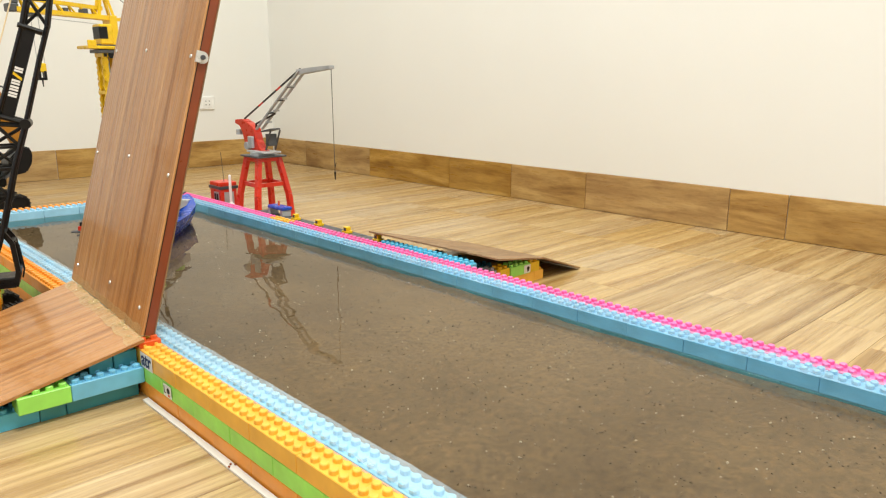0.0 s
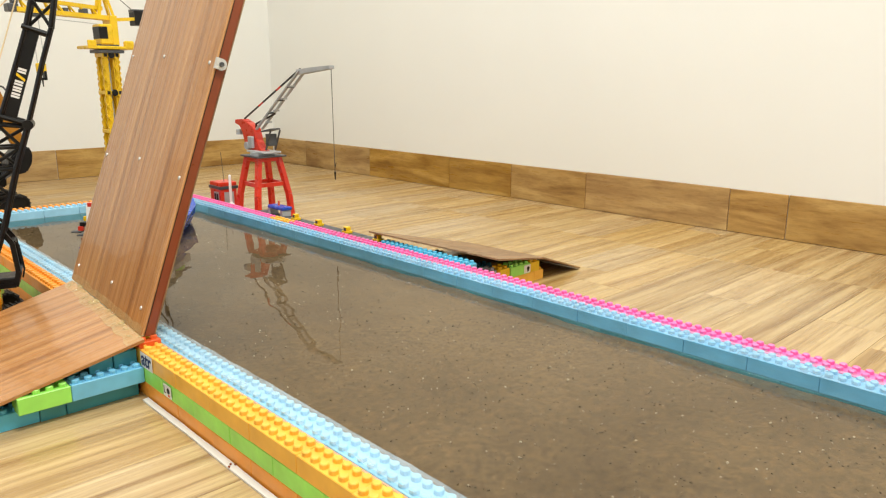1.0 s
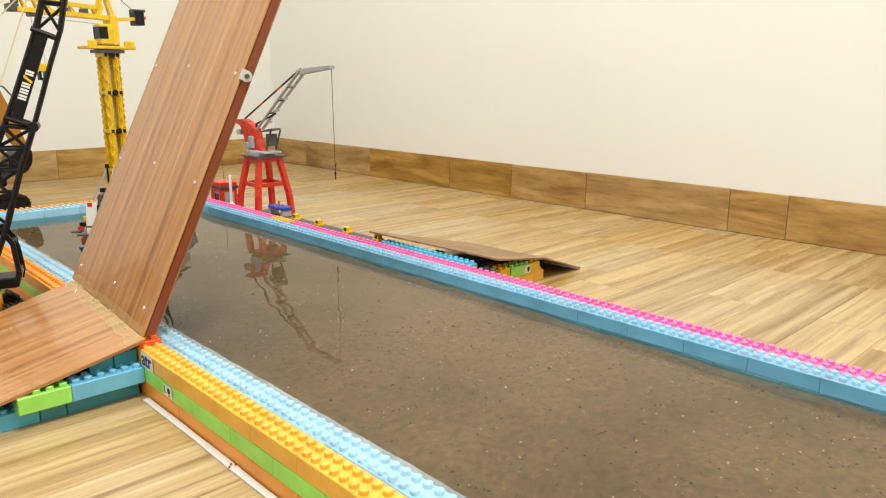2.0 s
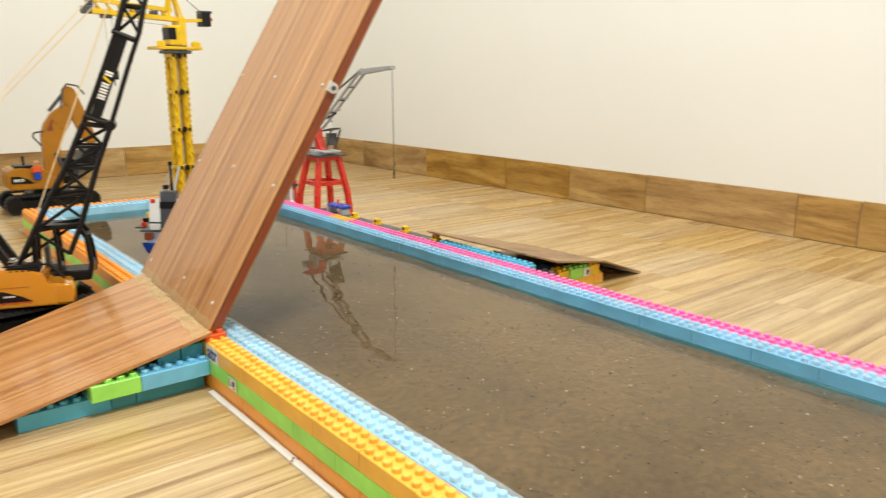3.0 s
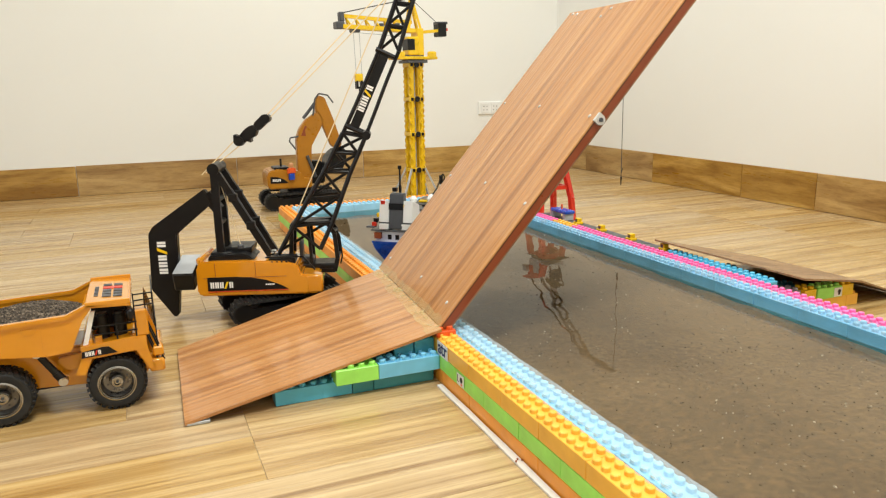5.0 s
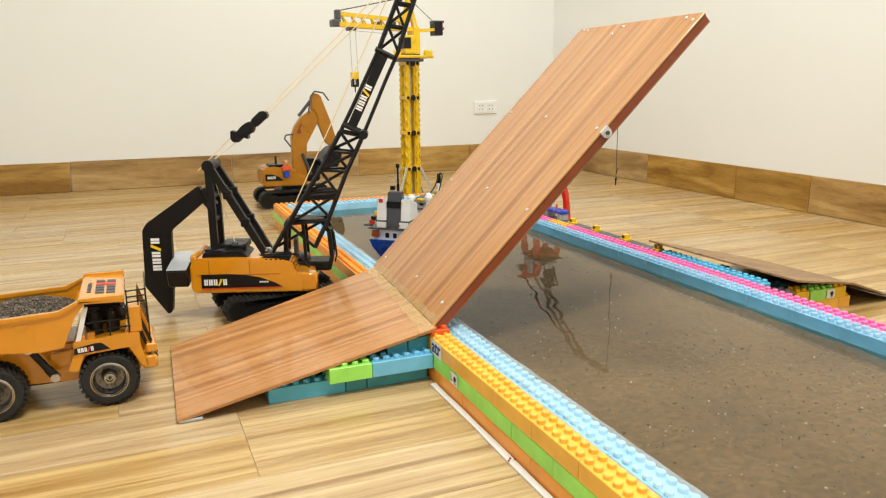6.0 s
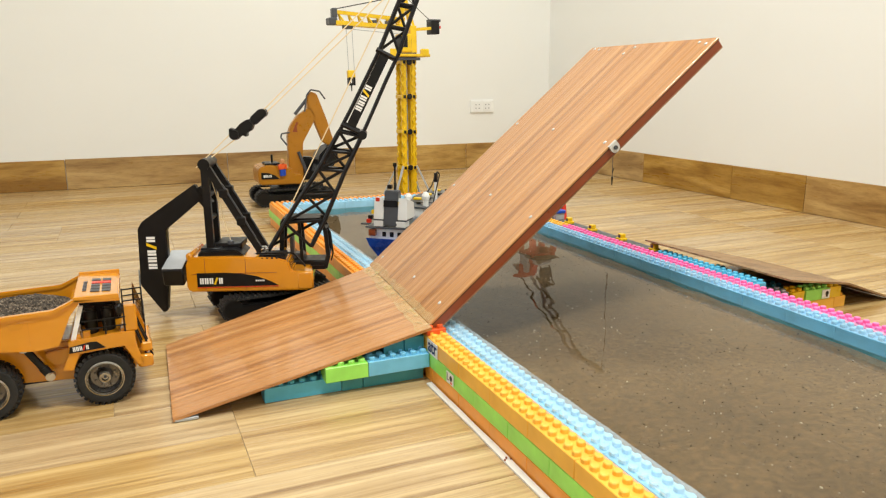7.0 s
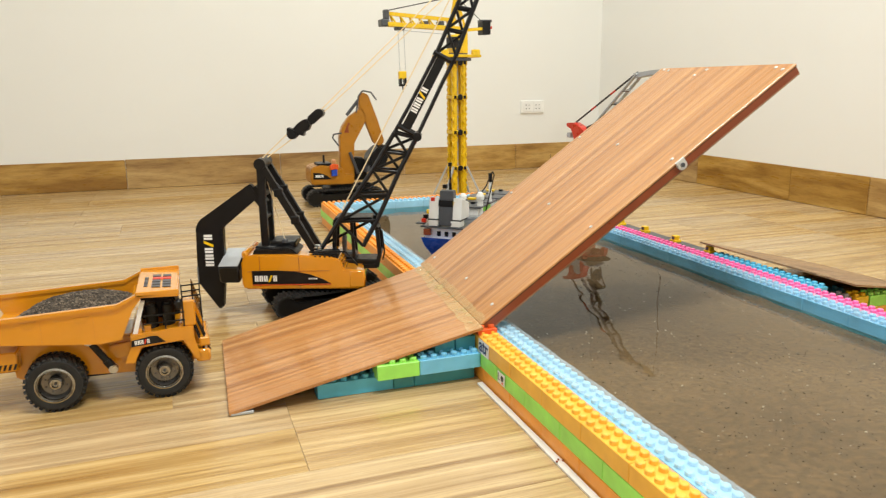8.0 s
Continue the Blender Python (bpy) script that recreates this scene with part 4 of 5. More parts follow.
        for f in (0.30, 0.62):
            bm = bmesh.new()
            p = Vector((ox + 0.046, y, 0.290)).lerp(Vector((ox + 0.138, y, 0.122)), f)
            box(bm, p.x - 0.008, p.x + 0.008, y - 0.0075, y + 0.0075, p.z - 0.008, p.z + 0.008, 0.002)
            part("stay_clamp", bm, "black", c)
    bm = bmesh.new()
    tube(bm, (ox + 0.042, -0.034, 0.294), (ox + 0.042, 0.034, 0.294), 0.011, seg=18)
    part("mast_head", bm, "black", c, smooth=True)
    for z in (0.19, 0.235):
        bm = bmesh.new()
        tube(bm, (ox + 0.043, -0.028, z), (ox + 0.043, 0.028, z), 0.005, seg=10)
        part("mast_rung", bm, "black", c, smooth=True)
    bm = bmesh.new()
    box(bm, ox + 0.024, ox + 0.064, -0.034, 0.034, 0.124, 0.136, 0.002)
    part("mast_foot", bm, "black", c, smooth=True)
    bm = bmesh.new()
    for k in range(10):
        lathe(bm, [(0.0035, 0), (0.0038, 0.002), (0.001, 0.003)], 8, Matrix.Translation((ox + 0.140 + 0.004 * (k % 3), -0.03 + 0.0075 * (k % 2), 0.124 + 0.003 * (k % 4))))
    part("pin", bm, "steel", c)
    # counterweight arm behind the mast: a bent plate with a bar
    bm = bmesh.new()
    prism(bm, [(ox + 0.018, 0.256), (ox + 0.034, 0.230), (ox + 0.026, 0.224), (ox - 0.040, 0.170), (ox - 0.042, 0.085), (ox - 0.050, 0.010), (ox - 0.058, 0.005), (ox - 0.097, 0.062), (ox - 0.093, 0.172), (ox - 0.084, 0.186)], -0.018, 0.0, 0.002)
    part("arm_plate", bm, "black", c, "bent black plate with white marks", smooth=True)
    bm = bmesh.new()
    beam(bm, (ox + 0.020, -0.009, 0.246), (ox + 0.042, -0.009, 0.215), 0.016, 0.020)
    part("arm_bracket", bm, "black", c)
    brand_bars(c, pose(ox - 0.062, -0.0182, 0.094) @ pose(0, 0, 0, 0, -90, 0), 0.066, 0.016, "yellow")
    tilt = Matrix.Translation((ox - 0.0245, -0.016, 0.095)) @ Matrix.Rotation(radians(14), 4, "X")
    bm = bmesh.new()
    box(bm, -0.0195, 0.0195, -0.040, 0.040, -0.0190, 0.0170, 0.003, tilt)
    part("bar_weight", bm, "black", c, smooth=True)
    bm = bmesh.new()
    box(bm, -0.0185, 0.0185, -0.039, 0.039, 0.0172, 0.0186, 0.0005, tilt)
    part("bar_top", bm, "lgrey", c, "dull silver top of the weight")
    # cab
    cab = new("cab")
    cab.parent = c
    bm = bmesh.new()
    fr = [(ox + 0.172, 0.112), (ox + 0.176, 0.176), (ox + 0.182, 0.182), (ox + 0.246, 0.180), (ox + 0.258, 0.160), (ox + 0.262, 0.110), (ox + 0.256, 0.086), (ox + 0.200, 0.086)]
    for y in (-0.002, 0.046):
        pts = [Vector((x, y, z)) for x, z in fr]
        for a, b in zip(pts, pts[1:] + pts[:1]):
            beam(bm, a, b, 0.008, 0.006, (0, 1, 0))
        beam(bm, (ox + 0.212, y, 0.09), (ox + 0.208, y, 0.18), 0.006, 0.006, (0, 1, 0))
    for x, z in fr:
        beam(bm, (x, -0.002, z), (x, 0.046, z), 0.007)
    box(bm, ox + 0.176, ox + 0.250, -0.005, 0.049, 0.179, 0.185, 0.002)
    box(bm, ox + 0.174, ox + 0.258, -0.003, 0.047, 0.084, 0.100, 0.002)
    part("cab_frame", bm, "black", cab, "black cab frame with open windows")
    bm = bmesh.new()
    box(bm, ox + 0.19, ox + 0.215, 0.008, 0.036, 0.10, 0.112, 0.003)
    box(bm, ox + 0.187, ox + 0.194, 0.008, 0.036, 0.108, 0.145, 0.003)
    part("seat", bm, "grey", cab)
    bm = bmesh.new()
    pts = [(ox + 0.262, -0.006, 0.165), (ox + 0.268, -0.008, 0.158), (ox + 0.272, -0.008, 0.115), (ox + 0.268, -0.006, 0.100)]
    for a, b in zip(pts, pts[1:]):
        tube(bm, a, b, 0.0017, seg=6)
    part("handrail", bm, "black", cab)
    # boom
    bx, bz = ox + 0.19, 0.125
    boom = new("boom")
    boom.parent = c
    L = lambda u, z: (u + ox - bx, z - bz)
    st = [((0.150, 0.128), (0.232, 0.130)), ((0.186, 0.180), (0.262, 0.180)), ((0.222, 0.230), (0.287, 0.230)), ((0.258, 0.278), (0.308, 0.272)), ((0.280, 0.312), (0.327, 0.305)), ((0.303, 0.347), (0.344, 0.335))]
    lattice(boom, [(*L(*a), *L(*b)) for a, b in st], 0.021, 0.0043, 0.0029)
    st2 = [((0.303, 0.347), (0.344, 0.335)), ((0.332, 0.394), (0.370, 0.384)), ((0.360, 0.442), (0.396, 0.434)), ((0.389, 0.492), (0.424, 0.484))]
    st3 = [((0.389, 0.492), (0.424, 0.484)), ((0.409, 0.533), (0.441, 0.526)), ((0.428, 0.572), (0.458, 0.565)), ((0.447, 0.612), (0.475, 0.605)), ((0.466, 0.652), (0.492, 0.645)), ((0.485, 0.692), (0.509, 0.685)), ((0.504, 0.732), (0.526, 0.725)), ((0.523, 0.772), (0.543, 0.765))]
    for s in (st2, st3):
        lattice(boom, [(*L(*a), *L(*b)) for a, b in s], 0.021 if s is st3 else 0.018, 0.0040 if s is st3 else 0.0035, 0.0027, s is st3)
    bm = bmesh.new()
    a, b = L(0.324, 0.352), L(0.399, 0.484)
    ax, az = b[0] - a[0], b[1] - a[1]
    ln = math.hypot(ax, az)
    nx, nz = az / ln * 0.0088, -ax / ln * 0.0088
    prism(bm, [(a[0] - nx, a[1] - nz), (a[0] + nx, a[1] + nz), (b[0] + nx, b[1] + nz), (b[0] - nx, b[1] - nz)], -0.0228, -0.0200, 0.0006)
    for f in (0.0, 1.0):
        p = Vector((a[0] + ax * f, 0, a[1] + az * f))
        tube(bm, p + Vector((-nx * 2.1, -0.022, -nz * 2.1)), p + Vector((nx * 2.1, -0.022, nz * 2.1)), 0.0042, seg=8)
        tube(bm, p + Vector((-nx * 2.1, 0.022, -nz * 2.1)), p + Vector((nx * 2.1, 0.022, nz * 2.1)), 0.0042, seg=8)
    part("boom_plate", bm, "black", boom, "solid black boom panel with white marks")
    ang = math.degrees(math.atan2(az, ax))
    brand_bars(boom, pose(a[0] + ax * 0.24 + nx * 0.55, -0.0228, a[1] + az * 0.24 + nz * 0.55) @ pose(0, 0, 0, 0, -ang, 0), 0.052, 0.0125, "yellow")
    bm = bmesh.new()
    p = L(0.346, 0.338)
    tube(bm, (p[0], -0.028, p[1]), (p[0], 0.028, p[1]), 0.0085, seg=14)
    part("boom_pin", bm, "black", boom, smooth=True)
    tip = L(0.537, 0.785)
    bm = bmesh.new()
    tube(bm, (tip[0], -0.022, tip[1]), (tip[0], 0.022, tip[1]), 0.012, seg=16)
    part("boom_sheave", bm, "black", boom, smooth=True)
    # pendant block and its ropes, from the mast head towards the boom tip
    blk = new("pendant_block")
    blk.parent = c
    bm = bmesh.new()
    prism(bm, [(-0.034, -0.010), (-0.040, 0.004), (-0.030, 0.016), (-0.024, 0.007), (-0.008, 0.010), (0.004, 0.009), (0.010, 0.006), (0.010, -0.006), (0.000, -0.013), (-0.010, -0.010), (-0.014, -0.017), (-0.020, -0.008)], -0.013, 0.013, 0.0015)
    prism(bm, [(0.008, -0.004), (0.012, -0.009), (0.040, -0.007), (0.044, 0.002), (0.036, 0.010), (0.012, 0.008)], -0.010, 0.010, 0.0015)
    tube(bm, (-0.030, -0.018, 0), (-0.030, 0.018, 0), 0.009, seg=14)
    tube(bm, (0.036, -0.013, 0), (0.036, 0.013, 0), 0.008, seg=14)
    part("pulley_block", bm, "black", blk, "black pulley block", smooth=True)
    for y, z in ((-0.010, 0.006), (0.010, -0.006)):
        straight("rope", (-0.036, y, z), (-0.125, y * 1.6, -0.004), 0.0010, "rope", blk)
        straight("rope", (0.036, y * 0.5, z * 0.5), (0.516, y * 0.9, 0.052 + z * 1.3), 0.0010, "rope", blk)
    straight("hoist_rope", (0.196 + ox - bx, -0.018, 0.205 - bz), (tip[0] - 0.006, -0.006, tip[1]), 0.0011, "rope", boom)
    straight("winch_rope", (ox + 0.045, -0.015, 0.285), (ox + 0.079, -0.018, 0.147), 0.0007, "rope", c)
    return boom, blk, (bx, bz), ox


crane_boom, crane_block, BOOM_FOOT, CRANE_OX = crawler_crane()


# ---- ramp beyond the pool ----
def far_ramp():
    r = thing("ramp_board", "brown sheet ramp leading down from the pool wall", "ramp")
    bm = bmesh.new()
    plate(bm, ((0.722, -0.010, 0.0815), (0.890, 0.004, 0.0545), (0.890, 0.366, 0.0390), (0.684, 0.372, 0.0865)), 0.0035)
    plate(bm, ((0.890, 0.004, 0.0545), (1.036, 0.014, 0.0045), (1.030, 0.375, 0.0045), (0.890, 0.366, 0.0390)), 0.0035)
    bmesh.ops.remove_doubles(bm, verts=bm.verts, dist=0.0004)
    bmesh.ops.recalc_face_normals(bm, faces=bm.faces)
    part("panel", bm, "back", r)
    g = "bricks under the far ramp"
    for k in range(3):
        loose_brick(2, 6, "blue2", 0.6735, 0.035 + 0.096 * k, 2 * HB, "light blue toy brick along the pool wall", g)
        loose_brick(2, 6, "teal", 0.6735, 0.035 + 0.096 * k, HB, "teal toy brick along the pool wall", g)
        loose_brick(2, 6, "teal", 0.6735, 0.035 + 0.096 * k, 0, "teal toy brick standing on the floor", g)
    loose_brick(2, 2, "lgrey", 0.7255, 0.026, HB, "grey toy brick under the ramp", g)
    loose_brick(2, 2, "teal", 0.7255, 0.026, 0, "teal toy brick under the ramp", g)
    loose_brick(2, 2, "yellow", 0.760, 0.020, HB, "yellow toy brick under the ramp", g)
    loose_brick(2, 2, "amber", 0.760, 0.020, 0, "amber toy brick on the floor", g)
    loose_brick(4, 2, "green", 0.7935, 0.018, HB, "bright green toy brick with a sticker", g)
    loose_brick(5, 2, "amber", 0.7935, 0.019, 0, "amber toy brick on the floor", g)
    loose_brick(2, 2, "yellow", 0.8595, 0.020, HB - 0.0005, "yellow toy brick at the foot of the ramp", g)
    loose_brick(2, 2, "amber", 0.8755, 0.021, 0, "amber toy brick on the floor", g)
    for y in (0.12, 0.2, 0.28):
        loose_brick(8, 2, "teal", 0.722, y, 0, "teal toy brick in the shade of the ramp", g)
    s = thing("sticker", "small cream sticker with a dark picture on a brick", "sticker", pose(0.846, 0.0173, 0.0335, 90, 0, 0))
    bm = bmesh.new()
    box(bm, -0.0105, 0.0105, -0.009, 0.009, 0, 0.0004)
    part("paper", bm, "white", s)
    bm = bmesh.new()
    lathe(bm, [(0.0045, 0.0004), (0.004, 0.0008)], 12, Matrix.Translation((0.003, 0.001, 0)))
    box(bm, 0.0, 0.005, -0.006, 0.0, 0.0004, 0.0007)
    part("print", bm, "black", s)


far_ramp()


# ---- the quay behind the pool: portal crane and small dock pieces ----
def portal_crane():
    cx, cy = 0.800, 1.056
    c = thing("portal_crane", "red toy harbour crane on four spread legs", "toy crane", pose(cx, cy, 0))
    h, ht, zt = 0.060, 0.034, 0.200
    for sx, sy in ((-1, -1), (1, -1), (1, 1), (-1, 1)):
        bm = bmesh.new()
        knee = Vector((sx * (h * 0.90), sy * (h * 0.90), 0.085))
        beam(bm, (sx * h, sy * h, 0), knee, 0.015, 0.015, (1, 0.2, 0))
        beam(bm, knee, (sx * ht, sy * ht, zt), 0.015, 0.015, (1, 0.2, 0))
        part("leg", bm, "red", c)
    z = 0.118
    k = h + (ht - h) * z / zt
    for a, b in (((-k, -k), (k, -k)), ((k, -k), (k, k)), ((k, k), (-k, k)), ((-k, k), (-k, -k))):
        bm = bmesh.new()
        beam(bm, (*a, z), (*b, z), 0.010, 0.012)
        part("cross_bar", bm, "red", c)
    for a, b in (((-ht, -ht), (ht, -ht)), ((ht, -ht), (ht, ht)), ((ht, ht), (-ht, ht)), ((-ht, ht), (-ht, -ht))):
        bm = bmesh.new()
        beam(bm, (*a, zt - 0.004), (*b, zt - 0.004), 0.014, 0.014)
        part("top_bar", bm, "red", c)
    bm = bmesh.new()
    box(bm, -0.050, 0.050, -0.058, 0.050, zt + 0.002, zt + 0.007, 0.001)
    part("platform", bm, "grey", c)
    bm = bmesh.new()
    tube(bm, (0, 0, zt + 0.007), (0, 0, zt + 0.016), 0.038, seg=16)
    box(bm, -0.03, 0.03, -0.06, 0.045, zt + 0.014, zt + 0.020, 0.001)
    part("slew_ring", bm, "lgrey", c)
    bm = bmesh.new()
    # the boom lies along -y: outline as (y, z)
    turn = Matrix.Rotation(radians(90), 4, "Z")
    prism(bm, [(-0.030, 0.218), (-0.008, 0.226), (0.014, 0.252), (0.024, 0.284), (0.046, 0.297), (0.098, 0.312), (0.140, 0.309), (0.142, 0.298), (0.114, 0.291), (0.098, 0.272), (0.082, 0.232), (0.066, 0.218)], -0.013, 0.013, 0.0012)
    bmesh.ops.transform(bm, matrix=turn, verts=bm.verts)
    part("machinery_house", bm, "red", c, "red slanted machinery house")
    bm = bmesh.new()
    box(bm, -0.024, -0.014, 0.022, 0.046, 0.226, 0.262, 0.001)
    box(bm, -0.012, 0.012, 0.118, 0.140, 0.262, 0.278, 0.001)
    tube(bm, (-0.026, 0.055, 0.232), (-0.012, 0.055, 0.232), 0.012, seg=14)
    part("side_panel", bm, "lgrey", c)
    bm = bmesh.new()
    plate(bm, ((-0.018, -0.028, 0.278), (0.016, -0.028, 0.278), (0.016, -0.085, 0.288), (-0.018, -0.085, 0.288)), 0.004)
    for sx in (-0.017, 0.015):
        beam(bm, (sx, -0.084, 0.286), (sx, -0.052, 0.226), 0.004)
    box(bm, -0.016, 0.014, -0.066, -0.050, 0.238, 0.274, 0.001)
    part("cab", bm, "grey", c, "grey open operator cab")
    bm = bmesh.new()
    for sx in (-0.010, 0.010):
        beam(bm, (sx, 0.012, 0.284), (sx, -0.243, 0.460), 0.0045, 0.0075, (1, 0, 0))
    for f in (0.15, 0.35, 0.55, 0.75, 0.95):
        p = Vector((0, -0.012, 0.282)).lerp(Vector((0, -0.243, 0.460)), f)
        beam(bm, (-0.010, p.y, p.z), (0.010, p.y, p.z), 0.005)
    part("boom", bm, "lgrey", c, "pale grey luffing boom")
    bm = bmesh.new()
    prism(bm, [(-0.385, 0.472), (-0.385, 0.463), (-0.300, 0.455), (-0.232, 0.448), (-0.222, 0.462), (-0.300, 0.468)], -0.009, 0.009, 0.001)
    bmesh.ops.transform(bm, matrix=turn, verts=bm.verts)
    part("jib", bm, "lgrey", c)
    for a, b, mat in ((0.0, 0.28, "thread"), (0.28, 0.36, "red"), (0.36, 0.60, "thread"), (0.60, 0.68, "red"), (0.68, 1.0, "thread")):
        bm = bmesh.new()
        p0, p1 = Vector((0, 0.100, 0.313)), Vector((0, -0.232, 0.464))
        tube(bm, p0.lerp(p1, a), p0.lerp(p1, b), 0.0028, seg=8)
        part("tie_rod", bm, mat, c)
    bm = bmesh.new()
    tube(bm, (0, 0.03, 0.300), (0, -0.085, 0.335), 0.003, seg=8)
    tube(bm, (0, 0.03, 0.300), (0, 0.03, 0.285), 0.003, seg=8)
    part("ram", bm, "black", c)
    for f in (0.30, 0.52, 0.74):
        p = Vector((0, 0.012, 0.284)).lerp(Vector((0, -0.243, 0.460)), f)
        bm = bmesh.new()
        tube(bm, (-0.012, p.y, p.z), (0.012, p.y, p.z), 0.0034, seg=8)
        part("boom_clip", bm, "grey", c)
    straight("hoist_rope", (0, -0.382, 0.464), (0, -0.386, 0.185), 0.0009, "thread", c)
    bm = bmesh.new()
    tube(bm, (0, -0.386, 0.190), (0, -0.386, 0.168), 0.0028, 0.0012, seg=8)
    tube(bm, (0, -0.386, 0.200), (0, -0.392, 0.215), 0.001, seg=6)
    part("hook", bm, "black", c)


portal_crane()


def figurine(x, y, z, s, mats, label, turn=0.0):
    """A small plain toy figure, one mesh."""
    bm = bmesh.new()
    box(bm, -0.4 * s, 0.4 * s, -0.2 * s, 0.2 * s, 0, 0.9 * s, 0.05 * s)
    box(bm, -0.42 * s, 0.42 * s, -0.22 * s, 0.22 * s, 0.92 * s, 1.7 * s, 0.1 * s)
    lathe(bm, [(0.26 * s, 1.75 * s), (0.32 * s, 1.85 * s), (0.32 * s, 2.2 * s), (0.2 * s, 2.35 * s)], 12)
    box(bm, -0.62 * s, -0.44 * s, -0.2 * s, 0.2 * s, 0.9 * s, 1.6 * s, 0.06 * s)
    box(bm, 0.44 * s, 0.62 * s, -0.2 * s, 0.2 * s, 0.9 * s, 1.6 * s, 0.06 * s)
    me = bpy.data.meshes.new("figurine")
    bm.to_mesh(me)
    bm.free()
    for k in mats:
        me.materials.append(M[k])
    for f in me.polygons:
        zc = f.center.z / s
        f.material_index = 0 if zc < 0.92 else (1 if zc < 1.72 else 2)
    ob = new("figurine", me)
    ob.matrix_basis = pose(x, y, z, 0, 0, turn)
    return tagged(ob, label, "toy figure")


def quay():
    q = thing("quay_plate", "dark toy brick quay strip behind the pool wall", "toy quay")
    for k in range(6):
        bm = bmesh.new()
        box(bm, 0.676, 0.716, 0.33 + k * 0.096, 0.4255 + k * 0.096, 0, 0.064, 0.0008)
        part("block", bm, "grey", q)
    for y in (0.352, 0.475, 0.60, 0.71):
        b = thing("bollard", "small yellow toy bollard on the quay", "bollard", pose(0.695, y, 0.064), "bollards on the quay")
        bm = bmesh.new()
        box(bm, -0.010, 0.010, -0.010, 0.010, 0, 0.006, 0.0008)
        box(bm, -0.007, 0.007, -0.007, 0.007, 0.006, 0.016, 0.001)
        part("body", bm, "yellow", b)
        bm = bmesh.new()
        box(bm, -0.0078, -0.007, -0.004, 0.004, 0.007, 0.014)
        part("face", bm, "grey", b)
    v = thing("dock_trolley", "blue and grey toy trolley on the quay", "toy trolley", pose(0.700, 0.80, 0.064))
    bm = bmesh.new()
    box(bm, -0.016, 0.016, -0.040, 0.040, 0.018, 0.027, 0.002)
    part("deck", bm, "navy", v)
    for y in (-0.036, 0.030):
        bm = bmesh.new()
        box(bm, -0.014, 0.014, y, y + 0.014, 0.0, 0.018, 0.001)
        part("leg", bm, "lgrey", v)
    bm = bmesh.new()
    tube(bm, (0, 0.004, 0.027), (0, 0.004, 0.040), 0.003, seg=8)
    part("post", bm, "red_orange", v)
    s = thing("dock_shed", "red and grey toy shed beside the pool", "toy shed", pose(0.745, 1.222, 0) @ Matrix.Diagonal((0.8, 0.78, 0.92, 1)))
    bm = bmesh.new()
    box(bm, -0.035, 0.035, -0.045, 0.045, 0, 0.098, 0.001)
    part("wall", bm, "red", s)
    bm = bmesh.new()
    box(bm, -0.040, 0.040, -0.050, 0.050, 0.098, 0.108, 0.001)
    part("eave", bm, "grey", s)
    bm = bmesh.new()
    box(bm, -0.036, 0.036, -0.046, 0.046, 0.108, 0.122, 0.002)
    part("roof", bm, "red", s)
    for y in (-0.026, -0.007):
        bm = bmesh.new()
        box(bm, -0.0378, -0.0366, y, y + 0.013, 0.045, 0.082)
        part("window", bm, "black", s)
    straight("aerial", (-0.005, -0.02, 0.12), (-0.012, -0.02, 0.225), 0.0012, "thread", s)
    bm = bmesh.new()
    box(bm, -0.0365, -0.035, -0.03, 0.012, 0.03, 0.088, 0.0006)
    box(bm, -0.02, 0.022, -0.0465, -0.045, 0.03, 0.088, 0.0006)
    part("front_panel", bm, "lgrey", s, "pale grey glazed front")
    w = thing("white_post", "slim white toy post beside the shed", "post", pose(0.725, 1.135, 0))
    bm = bmesh.new()
    lathe(bm, [(0.010, 0), (0.010, 0.05), (0.0042, 0.056), (0.0042, 0.140), (0.002, 0.143)], 12)
    part("shaft", bm, "white", w)


quay()


